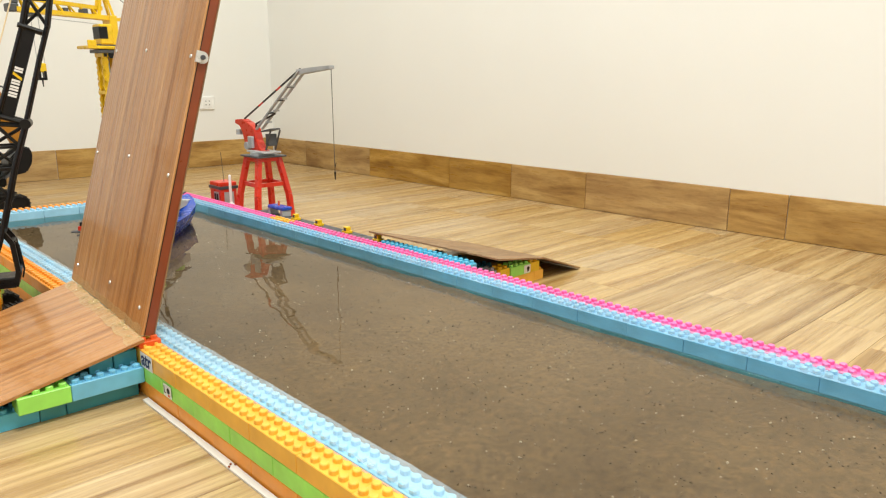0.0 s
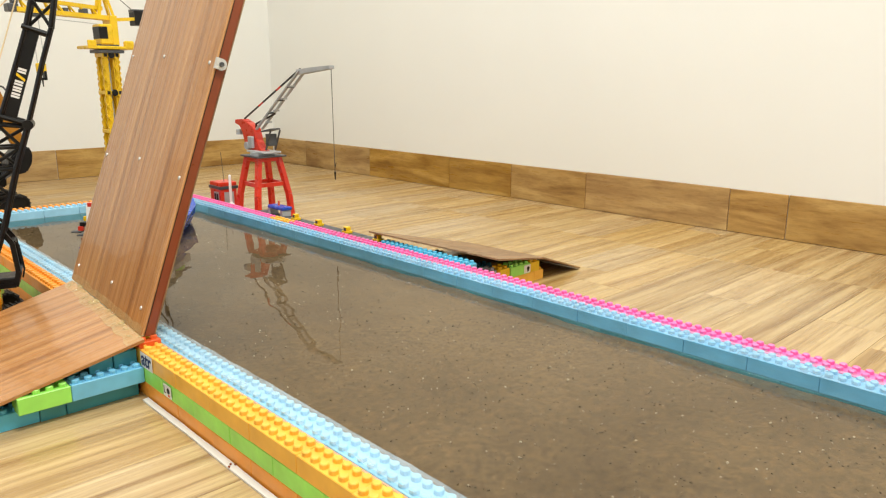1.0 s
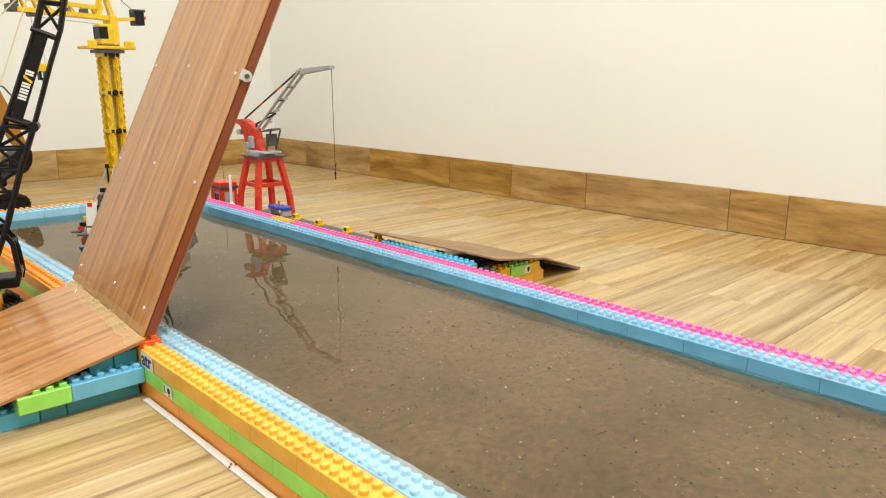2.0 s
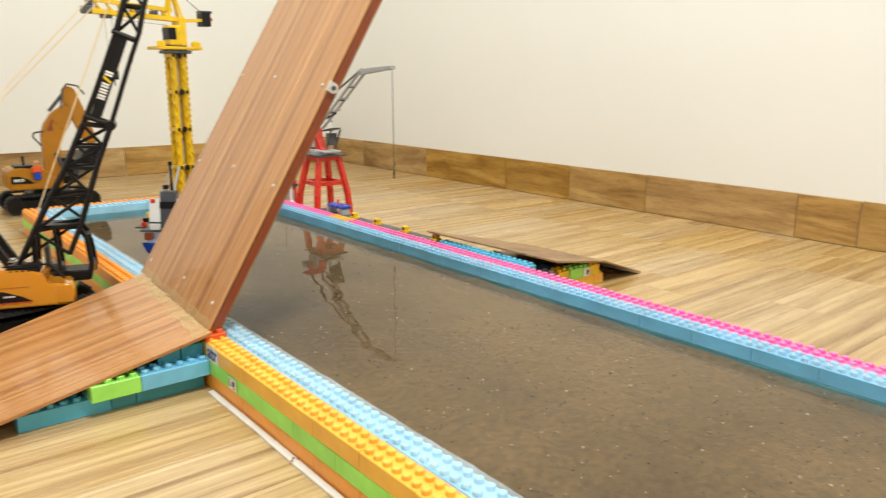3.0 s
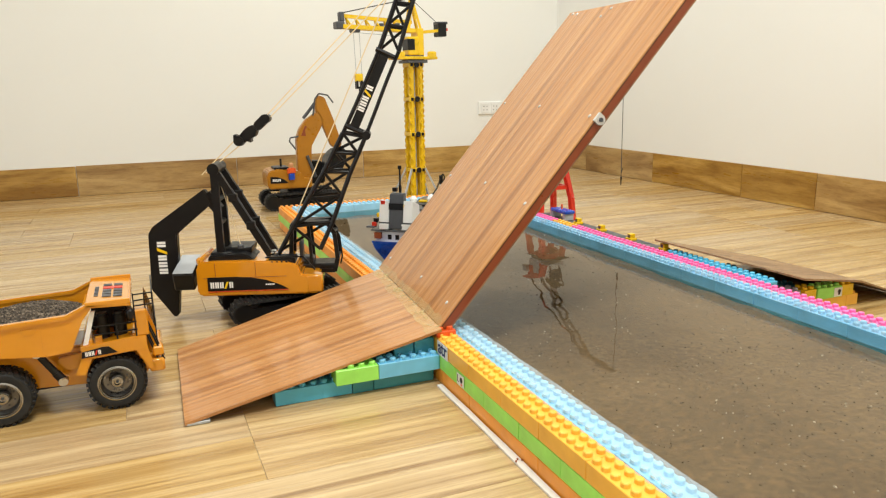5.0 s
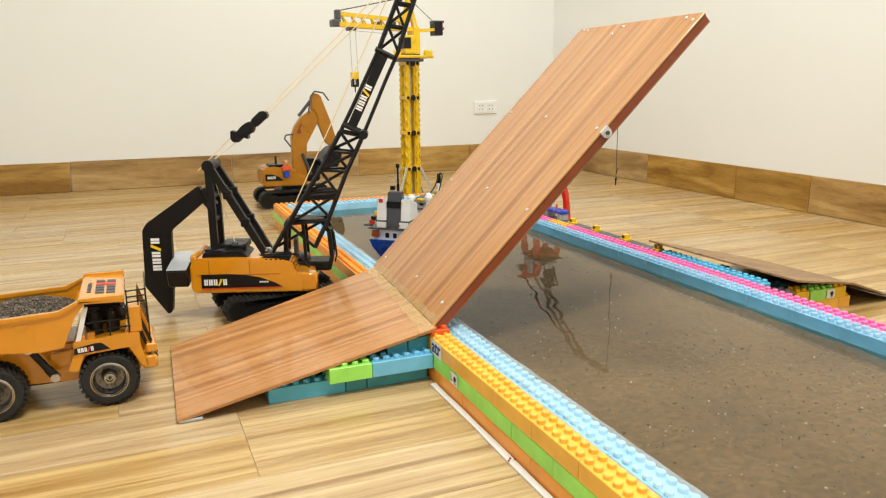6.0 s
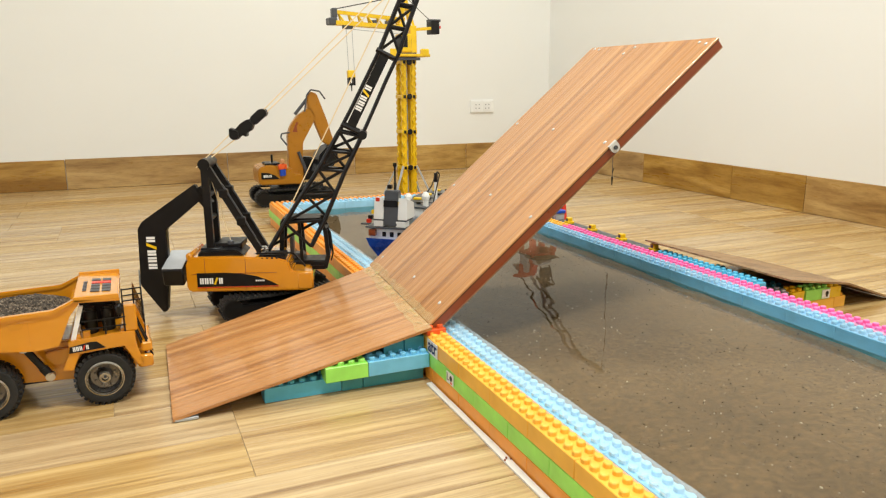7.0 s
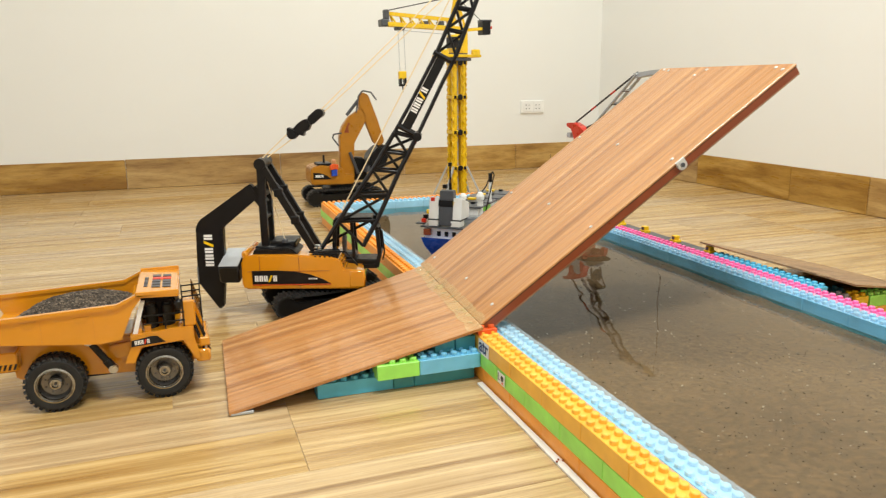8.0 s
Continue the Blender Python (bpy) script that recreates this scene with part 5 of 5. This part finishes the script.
# ---- yellow tower crane ----
def tower_crane():
    t = thing("tower_crane", "yellow toy tower crane with a lattice mast", "toy crane", pose(0.553, 1.60, 0, 0, 0, 4))
    hw = 0.0272
    levels = (0.0, 0.134, 0.265, 0.391, 0.512)
    for z0, z1 in zip(levels, levels[1:]):
        sec = new("mast_section")
        sec.parent = t
        for sx, sy in ((-1, -1), (1, -1), (1, 1), (-1, 1)):
            bm = bmesh.new()
            x, y = sx * (hw - 0.0085), sy * (hw - 0.0085)
            for ex, ey in ((sx, 0), (0, sy)):
                beam(bm, (x + ex * 0.0065, y + ey * 0.0065, z0 + 0.004), (x + ex * 0.0065, y + ey * 0.0065, z1 - 0.004), 0.0045)
                beam(bm, (x - ex * 0.0085, y - ey * 0.0085, z0 + 0.004), (x - ex * 0.0085, y - ey * 0.0085, z1 - 0.004), 0.0045)
            n = 6
            for k in range(n):
                a, b = z0 + 0.006 + (z1 - z0 - 0.012) * k / n, z0 + 0.006 + (z1 - z0 - 0.012) * (k + 1) / n
                e = 0.0085 if k % 2 else -0.0085
                beam(bm, (x + e, y + sy * 0.008, a), (x - e, y + sy * 0.008, b), 0.005, 0.003, (0, 1, 0))
                beam(bm, (x + sx * 0.008, y + e, a), (x + sx * 0.008, y - e, b), 0.005, 0.003, (1, 0, 0))
            box(bm, x - 0.0055, x + 0.0055, y - 0.0055, y + 0.0055, z0 + 0.010, z1 - 0.012)
            part("corner_panel", bm, "yellow", sec)
        bm = bmesh.new()
        box(bm, -0.004, 0.004, -0.004, 0.004, z0, z1)
        part("core", bm, "lgrey", sec)
        bm = bmesh.new()
        box(bm, -hw - 0.002, hw + 0.002, -hw - 0.002, hw + 0.002, z1 - 0.008, z1 + 0.004, 0.001)
        part("collar", bm, "yellow", sec)
        bm = bmesh.new()
        for x in (-0.019, 0.0, 0.019):
            w = 0.0085 if x == 0 else 0.005
            box(bm, x - w, x + w, -hw - 0.0032, -hw - 0.0015, z1 - 0.0075, z1 + 0.0035)
        lathe(bm, [(0.0105, 0.0), (0.0105, 0.002), (0.008, 0.003)], 12, Matrix.Translation((0, -hw - 0.003, z1 - 0.002)) @ Matrix.Rotation(radians(90), 4, "X"))
        part("clip", bm, "black", sec)
    for dx, dy in ((-0.085, -0.06), (0.085, -0.06), (0.085, 0.06), (-0.085, 0.06)):
        bm = bmesh.new()
        beam(bm, (math.copysign(hw, dx), math.copysign(hw, dy), 0.138), (dx, dy, 0.002), 0.006)
        part("stay_leg", bm, "lgrey", t, "grey stay leg")
    bm = bmesh.new()
    box(bm, -0.092, 0.092, -0.068, 0.068, 0.0, 0.006, 0.001)
    part("base", bm, "lgrey", t)
    bm = bmesh.new()
    box(bm, -0.040, 0.040, -0.040, 0.040, 0.516, 0.526, 0.001)
    box(bm, -0.030, 0.030, -0.03, 0.03, 0.526, 0.545, 0.001)
    part("slew_ring", bm, "grey", t)
    bm = bmesh.new()
    box(bm, -0.078, 0.078, -0.045, 0.045, 0.528, 0.538, 0.002)
    box(bm, 0.042, 0.074, -0.046, -0.03, 0.53, 0.556, 0.004)
    box(bm, -0.078, -0.05, -0.046, -0.04, 0.535, 0.555, 0.002)
    part("walkway", bm, "yellow", t)
    up = new("slewing_head")
    up.parent = t
    up.matrix_basis = pose(0.008, 0, -0.005, 0, -1.0, 0)
    bm = bmesh.new()
    box(bm, -0.030, 0.014, -0.034, 0.02, 0.548, 0.612, 0.004)
    part("cab", bm, "yellow", up, "yellow cab with dark windows")
    bm = bmesh.new()
    box(bm, -0.0315, -0.004, -0.0352, 0.015, 0.566, 0.604, 0.001)
    part("cab_window", bm, "black", up)
    bm = bmesh.new()
    box(bm, 0.010, 0.034, -0.030, 0.03, 0.545, 0.640, 0.002)
    part("head_frame", bm, "yellow", up)
    bm = bmesh.new()
    for y in (-0.016, 0.016):
        beam(bm, (-0.018, y, 0.635), (0.002, y * 0.4, 0.745), 0.008)
        beam(bm, (0.030, y, 0.635), (0.002, y * 0.4, 0.745), 0.008)
    part("apex", bm, "yellow", up)
    bm = bmesh.new()
    for y in (-0.018, 0.018):
        beam(bm, (0.02, y, 0.632), (-0.262, y, 0.648), 0.010, 0.014)
    beam(bm, (0.0, 0, 0.662), (-0.252, 0, 0.683), 0.014, 0.012)
    for k in range(7):
        x = -0.02 - k * 0.035
        z = 0.636 + k * 0.0019
        beam(bm, (x, -0.018, z), (x - 0.015, 0, z + 0.030), 0.005)
        beam(bm, (x, 0.018, z), (x - 0.015, 0, z + 0.030), 0.005)
        beam(bm, (x, -0.018, z), (x, 0.018, z), 0.005)
    part("jib", bm, "yellow", up, "yellow lattice jib")
    bm = bmesh.new()
    box(bm, -0.285, -0.255, -0.020, 0.020, 0.640, 0.664, 0.003)
    box(bm, -0.270, -0.252, -0.012, 0.012, 0.664, 0.696, 0.003)
    part("jib_end", bm, "grey", up)
    bm = bmesh.new()
    box(bm, -0.228, -0.200, -0.02, 0.02, 0.628, 0.646, 0.003)
    part("trolley", bm, "grey", up)
    for x in (-0.12, -0.06):
        bm = bmesh.new()
        box(bm, x - 0.007, x + 0.007, -0.021, 0.021, 0.642, 0.658, 0.001)
        part("joint_clip", bm, "grey", up)
    straight("pendant", (0.002, 0, 0.744), (-0.262, 0, 0.692), 0.0018, "thread", up)
    straight("pendant", (0.002, 0, 0.744), (0.115, 0, 0.650), 0.0014, "thread", up)
    straight("trolley_rope", (-0.225, -0.015, 0.628), (0.0, -0.015, 0.610), 0.0010, "lgrey", up)
    bm = bmesh.new()
    for y in (-0.014, 0.014):
        beam(bm, (0.030, y, 0.628), (0.120, y, 0.634), 0.008, 0.010)
    part("counter_jib", bm, "yellow", up)
    bm = bmesh.new()
    box(bm, 0.098, 0.130, -0.022, 0.022, 0.612, 0.660, 0.002)
    part("counterweight", bm, "black", up, "black counterweight block")
    bm = bmesh.new()
    box(bm, 0.095, 0.138, -0.016, 0.016, 0.655, 0.664, 0.001)
    part("counterweight_cap", bm, "grey", up)
    bm = bmesh.new()
    box(bm, 0.128, 0.142, -0.008, 0.008, 0.632, 0.642, 0.001)
    part("tail_lamp", bm, "red", up)
    for x in (-0.221, -0.200):
        straight("hoist_rope", (x, -0.004, 0.628), (x + 0.002, -0.004, 0.488), 0.0010, "lgrey", up)
    bm = bmesh.new()
    box(bm, -0.224, -0.196, -0.010, 0.006, 0.462, 0.490, 0.003)
    hk = part("hook_block", bm, "yellow", up)
    bm = bmesh.new()
    box(bm, -0.222, -0.215, -0.012, 0.008, 0.440, 0.466, 0.001)
    box(bm, -0.205, -0.198, -0.012, 0.008, 0.440, 0.466, 0.001)
    box(bm, -0.222, -0.198, -0.012, 0.008, 0.438, 0.446, 0.001)
    tube(bm, (-0.210, -0.002, 0.440), (-0.210, -0.002, 0.418), 0.003, 0.0015, seg=8)
    part("hook", bm, "black", hk)


tower_crane()


# ---- excavator ----
def excavator():
    e = thing("excavator", "amber toy excavator with a bent arm and black bucket", "toy excavator", pose(0.150, 1.77, 0, 0, 0, 0))
    for y in (-0.062, 0.062):
        track(e, y, 0.112, 0.029, 0.042)
    bm = bmesh.new()
    box(bm, -0.07, 0.07, -0.045, 0.045, 0.02, 0.062, 0.004)
    tube(bm, (0, 0, 0.05), (0, 0, 0.076), 0.045, seg=20)
    part("undercarriage", bm, "black", e)
    bm = bmesh.new()
    prism(bm, [(-0.125, 0.088), (-0.118, 0.078), (0.030, 0.076), (0.036, 0.080), (0.036, 0.108), (0.004, 0.112), (-0.004, 0.136), (-0.085, 0.150), (-0.118, 0.144), (-0.126, 0.128)], -0.062, 0.062, 0.004)
    part("house", bm, "ochre", e, "amber machinery house", smooth=True)
    bm = bmesh.new()
    prism(bm, [(-0.116, 0.100), (-0.05, 0.098), (-0.066, 0.112), (-0.09, 0.122), (-0.116, 0.124)], -0.0635, -0.061)
    part("decal", bm, "black", e)
    brand_bars(e, pose(-0.108, -0.0636, 0.106), 0.030, 0.009, "white")
    bm = bmesh.new()
    box(bm, -0.098, -0.045, -0.05, 0.02, 0.146, 0.156, 0.002)
    tube(bm, (-0.070, -0.03, 0.15), (-0.070, -0.03, 0.185), 0.004, seg=8)
    part("engine_cover", bm, "black", e)
    bm = bmesh.new()
    prism(bm, [(0.040, 0.080), (0.040, 0.160), (0.050, 0.168), (0.092, 0.164), (0.104, 0.120), (0.100, 0.080)], 0.012, 0.062, 0.004)
    part("cab", bm, "black", e, "black cab")
    bm = bmesh.new()
    prism(bm, [(-0.006, 0.095), (-0.006, 0.250), (0.006, 0.285), (0.030, 0.318), (0.066, 0.342), (0.080, 0.352), (0.098, 0.320), (0.090, 0.292), (0.050, 0.224), (0.046, 0.160), (0.046, 0.095)], -0.022, 0.010, 0.003)
    part("boom", bm, "ochre", e, "amber bent main boom", smooth=True)
    bm = bmesh.new()
    prism(bm, [(0.072, 0.335), (0.073, 0.392), (0.087, 0.408), (0.108, 0.400), (0.142, 0.308), (0.166, 0.226), (0.150, 0.206), (0.124, 0.222), (0.094, 0.300)], -0.019, 0.007, 0.003)
    part("stick", bm, "ochre", e, "amber dipper stick", smooth=True)
    bm = bmesh.new()
    prism(bm, [(0.012, 0.264), (0.030, 0.262), (0.028, 0.284), (0.036, 0.296), (0.028, 0.300)], -0.0235, -0.021)
    part("decal", bm, "edge", e)
    for a, b in (((0.058, -0.026, 0.110), (0.030, -0.026, 0.190)), ((0.030, 0.010, 0.325), (0.090, 0.010, 0.395))):
        bm = bmesh.new()
        tube(bm, a, b, 0.006, seg=10)
        part("hydraulic_cylinder", bm, "grey", e)
    for way in (((-0.010, 0.215), (-0.032, 0.245), (-0.028, 0.258), (0.002, 0.262)), ((0.060, 0.335), (0.070, 0.395), (0.086, 0.414), (0.118, 0.408), (0.138, 0.380))):
        bm = bmesh.new()
        for a, b in zip(way[:-1], way[1:]):
            tube(bm, (a[0], -0.023, a[1]), (b[0], -0.023, b[1]), 0.0028, seg=6)
        part("hydraulic_hose", bm, "grey", e)
    bm = bmesh.new()
    prism(bm, [(0.162, 0.216), (0.128, 0.206), (0.100, 0.178), (0.094, 0.140), (0.110, 0.124), (0.150, 0.132), (0.168, 0.162), (0.172, 0.195)], -0.060, 0.040, 0.004)
    part("bucket", bm, "black", e, "black digging bucket", smooth=True)
    bm = bmesh.new()
    for k in range(5):
        y = -0.056 + k * 0.021
        prism(bm, [(0.094, 0.142), (0.108, 0.128), (0.084, 0.114)], y, y + 0.008)
    part("bucket_tooth", bm, "grey", e)


excavator()
figurine(0.110, 1.700, 0.110, 0.026, ("navy", "red_orange", "skin"), "small orange and blue toy figure on the excavator", 20)


# ---- the ship ----
def cargo_ship():
    s = thing("cargo_ship", "blue and white toy cargo ship afloat in the pool", "toy ship", pose(0.142, 0.580, 0.0252, 0, 0, 49))
    hw = 0.055
    bm = bmesh.new()
    rings = []
    for x, w, zt in ((-0.012, 0.90, 0.070), (0.02, 1.0, 0.064), (0.10, 1.0, 0.062), (0.44, 1.0, 0.064), (0.54, 0.84, 0.074), (0.595, 0.48, 0.084), (0.640, 0.05, 0.090)):
        sh = 0.30 if x < 0 else 0.0
        rings.append([bm.verts.new(c) for c in ((x, hw * w, zt), (x + 0.03 * sh, hw * w * 0.90, 0.050), (x + 0.10 * sh, hw * w * 0.50, 0.016), (x + 0.14 * sh, 0, 0.008),
                                                 (x + 0.10 * sh, -hw * w * 0.50, 0.016), (x + 0.03 * sh, -hw * w * 0.90, 0.050), (x, -hw * w, zt))])
    for a, b in zip(rings, rings[1:]):
        for k in range(6):
            bm.faces.new((a[k], a[k + 1], b[k + 1], b[k]))
        bm.faces.new((a[6], a[0], b[0], b[6]))
    bm.faces.new(rings[0])
    bm.faces.new(rings[-1][::-1])
    bmesh.ops.recalc_face_normals(bm, faces=bm.faces)
    part("hull", bm, "navy", s, "glossy blue hull")

    def bx(name, mat, *b, bev=0.0008, label=""):
        q = bmesh.new()
        box(q, *b, bev)
        return part(name, q, mat, s, label)

    bx("deckhouse", "white", 0.006, 0.115, -0.046, 0.046, 0.060, 0.0895, label="white deckhouse")
    for k in range(3):
        y = 0.012 - k * 0.018
        bx("window", "black", 0.0045, 0.007, y - 0.0045, y + 0.0045, 0.072, 0.083)
    for k in range(4):
        bx("window", "black", 0.02 + k * 0.022, 0.03 + k * 0.022, -0.0472, -0.045, 0.075, 0.085)
    bx("bridge_deck", "grey", -0.004, 0.122, -0.052, 0.054, 0.0915, 0.0945)
    bx("mooring", "edge", -0.004, 0.008, 0.030, 0.046, 0.074, 0.088)
    for y0, y1 in ((0.012, 0.034), (-0.040, -0.018)):
        bx("cabin", "white", -0.001, 0.030, y0, y1, 0.0955, 0.1085)
    bx("upper_deck", "grey", 0.000, 0.05, -0.042, 0.036, 0.1085, 0.1115)
    for y0, y1 in ((0.0115, 0.034), (-0.043, -0.0225)):
        q = bmesh.new()
        vs = prism(q, [(-0.001, 0.112), (0.060, 0.112), (0.056, 0.146), (0.008, 0.160)], y0, y1, 0.001)
        part("superstructure", q, "white", s)
    q = bmesh.new()
    prism(q, [(-0.002, 0.098), (0.022, 0.098), (0.030, 0.168), (0.026, 0.176), (0.010, 0.174), (0.006, 0.150)], -0.0215, 0.0105, 0.0012)
    part("funnel", q, "grey", s, "dark grey funnel with a black band")
    q = bmesh.new()
    prism(q, [(0.003, 0.140), (0.028, 0.140), (0.0295, 0.154), (0.0045, 0.154)], -0.0222, 0.0112)
    part("funnel_band", q, "black", s)
    for x, y, z, mat in ((0.006, 0.026, 0.150, "red"), (0.006, -0.022, 0.142, "yellow"), (0.004, 0.036, 0.122, "yellow"), (0.000, 0.047, 0.102, "red"), (0.003, 0.044, 0.110, "black"), (0.05, -0.03, 0.150, "white"), (0.012, 0.0, 0.179, "black")):
        bx("fitting", mat, x, x + 0.010, y - 0.005, y + 0.005, z, z + 0.009)
    bx("wing", "grey", 0.000, 0.016, 0.046, 0.066, 0.0975, 0.101)
    q = bmesh.new()
    tube(q, (0.040, -0.004, 0.150), (0.040, -0.004, 0.190), 0.0035, seg=8)
    tube(q, (0.040, -0.004, 0.190), (0.040, -0.004, 0.226), 0.0022, seg=8)
    tube(q, (0.040, -0.004, 0.226), (0.040, -0.004, 0.234), 0.0045, seg=8)
    part("mast", q, "black", s, "thin black mast")
    q = bmesh.new()
    lathe(q, [(0.008, 0), (0.009, 0.006), (0.004, 0.012)], 12, Matrix.Translation((0.060, -0.028, 0.152)))
    part("radar_dome", q, "white", s)
    for k, (x0, x1) in enumerate(((0.130, 0.205), (0.212, 0.285), (0.295, 0.370), (0.380, 0.455))):
        bx("hatch", "lgrey", x0, x1, -0.045, 0.045, 0.085, 0.100)
        bx("container", "green" if k % 2 else "white", x0 + 0.008, x0 + 0.034, -0.040, -0.012, 0.1005, 0.118)
        bx("container", "red" if k % 2 else "green", x0 + 0.008, x0 + 0.034, -0.008, 0.020, 0.1005, 0.112)
        bx("hatch_lid", "grey", x0 + 0.004, x1 - 0.004, -0.047, 0.040, 0.1185, 0.1225)
        bx("fitting", "yellow", x0 + 0.03, x0 + 0.045, 0.0, 0.02, 0.123, 0.128)
        bx("fitting", "black", x0 + 0.045, x0 + 0.055, -0.02, -0.01, 0.123, 0.128)
    q = bmesh.new()
    tube(q, (0.155, -0.040, 0.10), (0.155, -0.040, 0.140), 0.007, seg=10)
    lathe(q, [(0.009, 0), (0.010, 0.008), (0.006, 0.016), (0.003, 0.018)], 10, Matrix.Translation((0.155, -0.040, 0.138)))
    part("deck_post", q, "white", s)
    q = bmesh.new()
    pts = [(0.155, -0.040, 0.150), (0.165, -0.052, 0.170), (0.172, -0.060, 0.196), (0.174, -0.064, 0.203), (0.176, -0.068, 0.196), (0.176, -0.046, 0.100)]
    for a, b in zip(pts, pts[1:]):
        tube(q, a, b, 0.0015, seg=6)
    part("deck_derrick", q, "black", s)
    q = bmesh.new()
    tube(q, (0.24, -0.040, 0.122), (0.24, -0.040, 0.170), 0.004, seg=8)
    part("deck_post", q, "white", s)
    q = bmesh.new()
    tube(q, (0.24, -0.040, 0.170), (0.24, -0.040, 0.192), 0.005, seg=8)
    part("post_cap", q, "black", s)
    bx("forecastle", "lgrey", 0.480, 0.580, -0.022, 0.022, 0.072, 0.084)
    for o in s.children:
        o.data.transform(Matrix.Diagonal((0.90, 1.03, 1.02, 1)))
    return s


ship = cargo_ship()


# ---- pebbles on the pool bed ----
def pebbles():
    rnd = random.Random(11)
    vs, fs = [], []
    base = [Vector(c) for c in ((1, 0, 0), (-1, 0, 0), (0, 1, 0), (0, -1, 0), (0, 0, 1), (0, 0, -1))]
    tri = ((0, 2, 4), (2, 1, 4), (1, 3, 4), (3, 0, 4), (2, 0, 5), (1, 2, 5), (3, 1, 5), (0, 3, 5))
    for k in range(5200):
        x, y = rnd.uniform(0.075, W - 0.04), rnd.uniform(Y0 + 0.01, Y1 - 0.08)
        s = rnd.choice((0.0008, 0.001, 0.0013, 0.0018)) * (2.2 if k % 90 == 0 else 1)
        bi, bj = 40 * (x - 0.068) / (W - 0.102), 120 * (y - Y0) / (Y1 - 0.068 - Y0)
        q = Matrix.Translation((x, y, 0.0304 + 0.004 * noise.noise((bi * 0.37, bj * 0.37, 3.1)) + 0.011 * max(0.0, 1 - min(bi, 40 - bi) / 3.6) ** 1.5)) @ Euler((rnd.random(), rnd.random(), rnd.random() * 6)).to_matrix().to_4x4() @ Matrix.Diagonal((s * 1.3, s, s * 0.7, 1))
        o = len(vs)
        vs += [q @ v for v in base]
        fs += [tuple(o + i for i in f) for f in tri]
    me = bpy.data.meshes.new("pebbles")
    me.from_pydata(vs, [], fs)
    m, nt, p = nodes_of("pale_pebbles")
    geo = nt.nodes.new("ShaderNodeNewGeometry")
    col = ramp(nt, geo.outputs["Random Per Island"], [(0.0, (0.105, 0.080, 0.052)), (0.45, (0.17, 0.13, 0.085)), (0.80, (0.32, 0.25, 0.17)), (0.985, (0.75, 0.70, 0.60))])
    link(nt, col, p.inputs["Base Color"])
    p.inputs["Roughness"].default_value = 0.8
    me.materials.append(m)
    tagged(new("pebbles", me), "small pale and dark pebbles on the sandy bed", "pebbles", kind="stuff")


pebbles()


def plank_floor():
    """Printed planks laid in columns along x, with narrow joints."""
    col, wide = 0.6, 0.118
    rnd = random.Random(3)
    x = GROUT_X
    while x > XL:
        x -= col
    cache = {}

    def piece(x0, x1, y):
        ln = round(x1 - x0, 2)
        if ln not in cache:
            bm = bmesh.new()
            box(bm, -ln / 2 + 0.0004, ln / 2 - 0.0004, -wide / 2 + 0.0003, wide / 2 - 0.0003, -0.004, 0.0, 0.0002)
            cache[ln] = mesh_of("plank", bm, "plank")
        shared("plank", cache[ln], floor, pose((x0 + x1) / 2, y + wide / 2, 0))

    while x < XR:
        if x > 0.1:
            y = YN - 0.05
            while y < YB:
                cut = rnd.choice((0, 0.2, 0.3, 0.4, 0))
                if cut:
                    piece(x, x + cut, y)
                piece(x + cut, x + col, y)
                y += wide
        x += col
    edge = GROUT_X - 2 * col
    y = YN - 0.05
    while y < YB:
        x = edge - rnd.choice((0.15, 0.3, 0.45, 0.6))
        piece(x, edge, y)
        while x > XL:
            piece(max(x - col, XL - 0.1), x, y)
            x -= col
        y += wide


plank_floor()

BOARD = [(0, 74.4), (0.5, 73.5), (1, 70.4), (1.6, 67.1), (2.5, 61.8), (3, 59.5), (3.5, 57.2), (4, 54.8), (4.5, 52.1),
         (6, 45.7), (6.5, 43.4), (7, 41.1), (7.5, 38.9), (8, 36.1)]
# how far the crane's boom stands above its last angle
BOOM = [(0, 9.75), (0.5, 9.65), (1, 8.95), (2.5, 6.65), (3, 6.3), (3.5, 5.7), (4, 5.1), (4.5, 4.05), (6, 2.35), (6.5, 1.75), (7, 1.2), (7.5, 0.9), (8, 0)]
DRIFT = [(0, 0.012), (1.2, 0.012), (2.5, 0.009), (3.5, -0.012), (4.5, -0.020), (6.5, -0.010), (7, -0.010), (8, 0)]


RIPPLE = [(0, 0.0, 0.0), (2, 0.006, 0.012), (4, 0.001, 0.020), (6, -0.006, 0.010), (8, 0.004, 0.0)]


def motions():
    walk(pool_water, [(t, pose(dx, dy - 0.01, 0)) for t, dx, dy in RIPPLE])
    walk(bridge, [(t, pose(HX, 0, HZ, 0, 0, -HTURN) @ pose(0, 0, 0, 0, -a, 0)) for t, a in BOARD])
    walk(crane_boom, [(t, pose(BOOM_FOOT[0], 0, BOOM_FOOT[1], 0, -a - 1.4, 0)) for t, a in BOOM])
    walk(ship, [(t, pose(0.142 + dx, 0.580, 0.0252, 0, 0, 49)) for t, dx in DRIFT])
    walk(crane_block, [(t, pose(CRANE_OX + 0.127 - 0.0042 * a, 0, 0.366 - 0.0011 * a, 0, -36 - 0.55 * a, 0)) for t, a in BOOM])


motions()
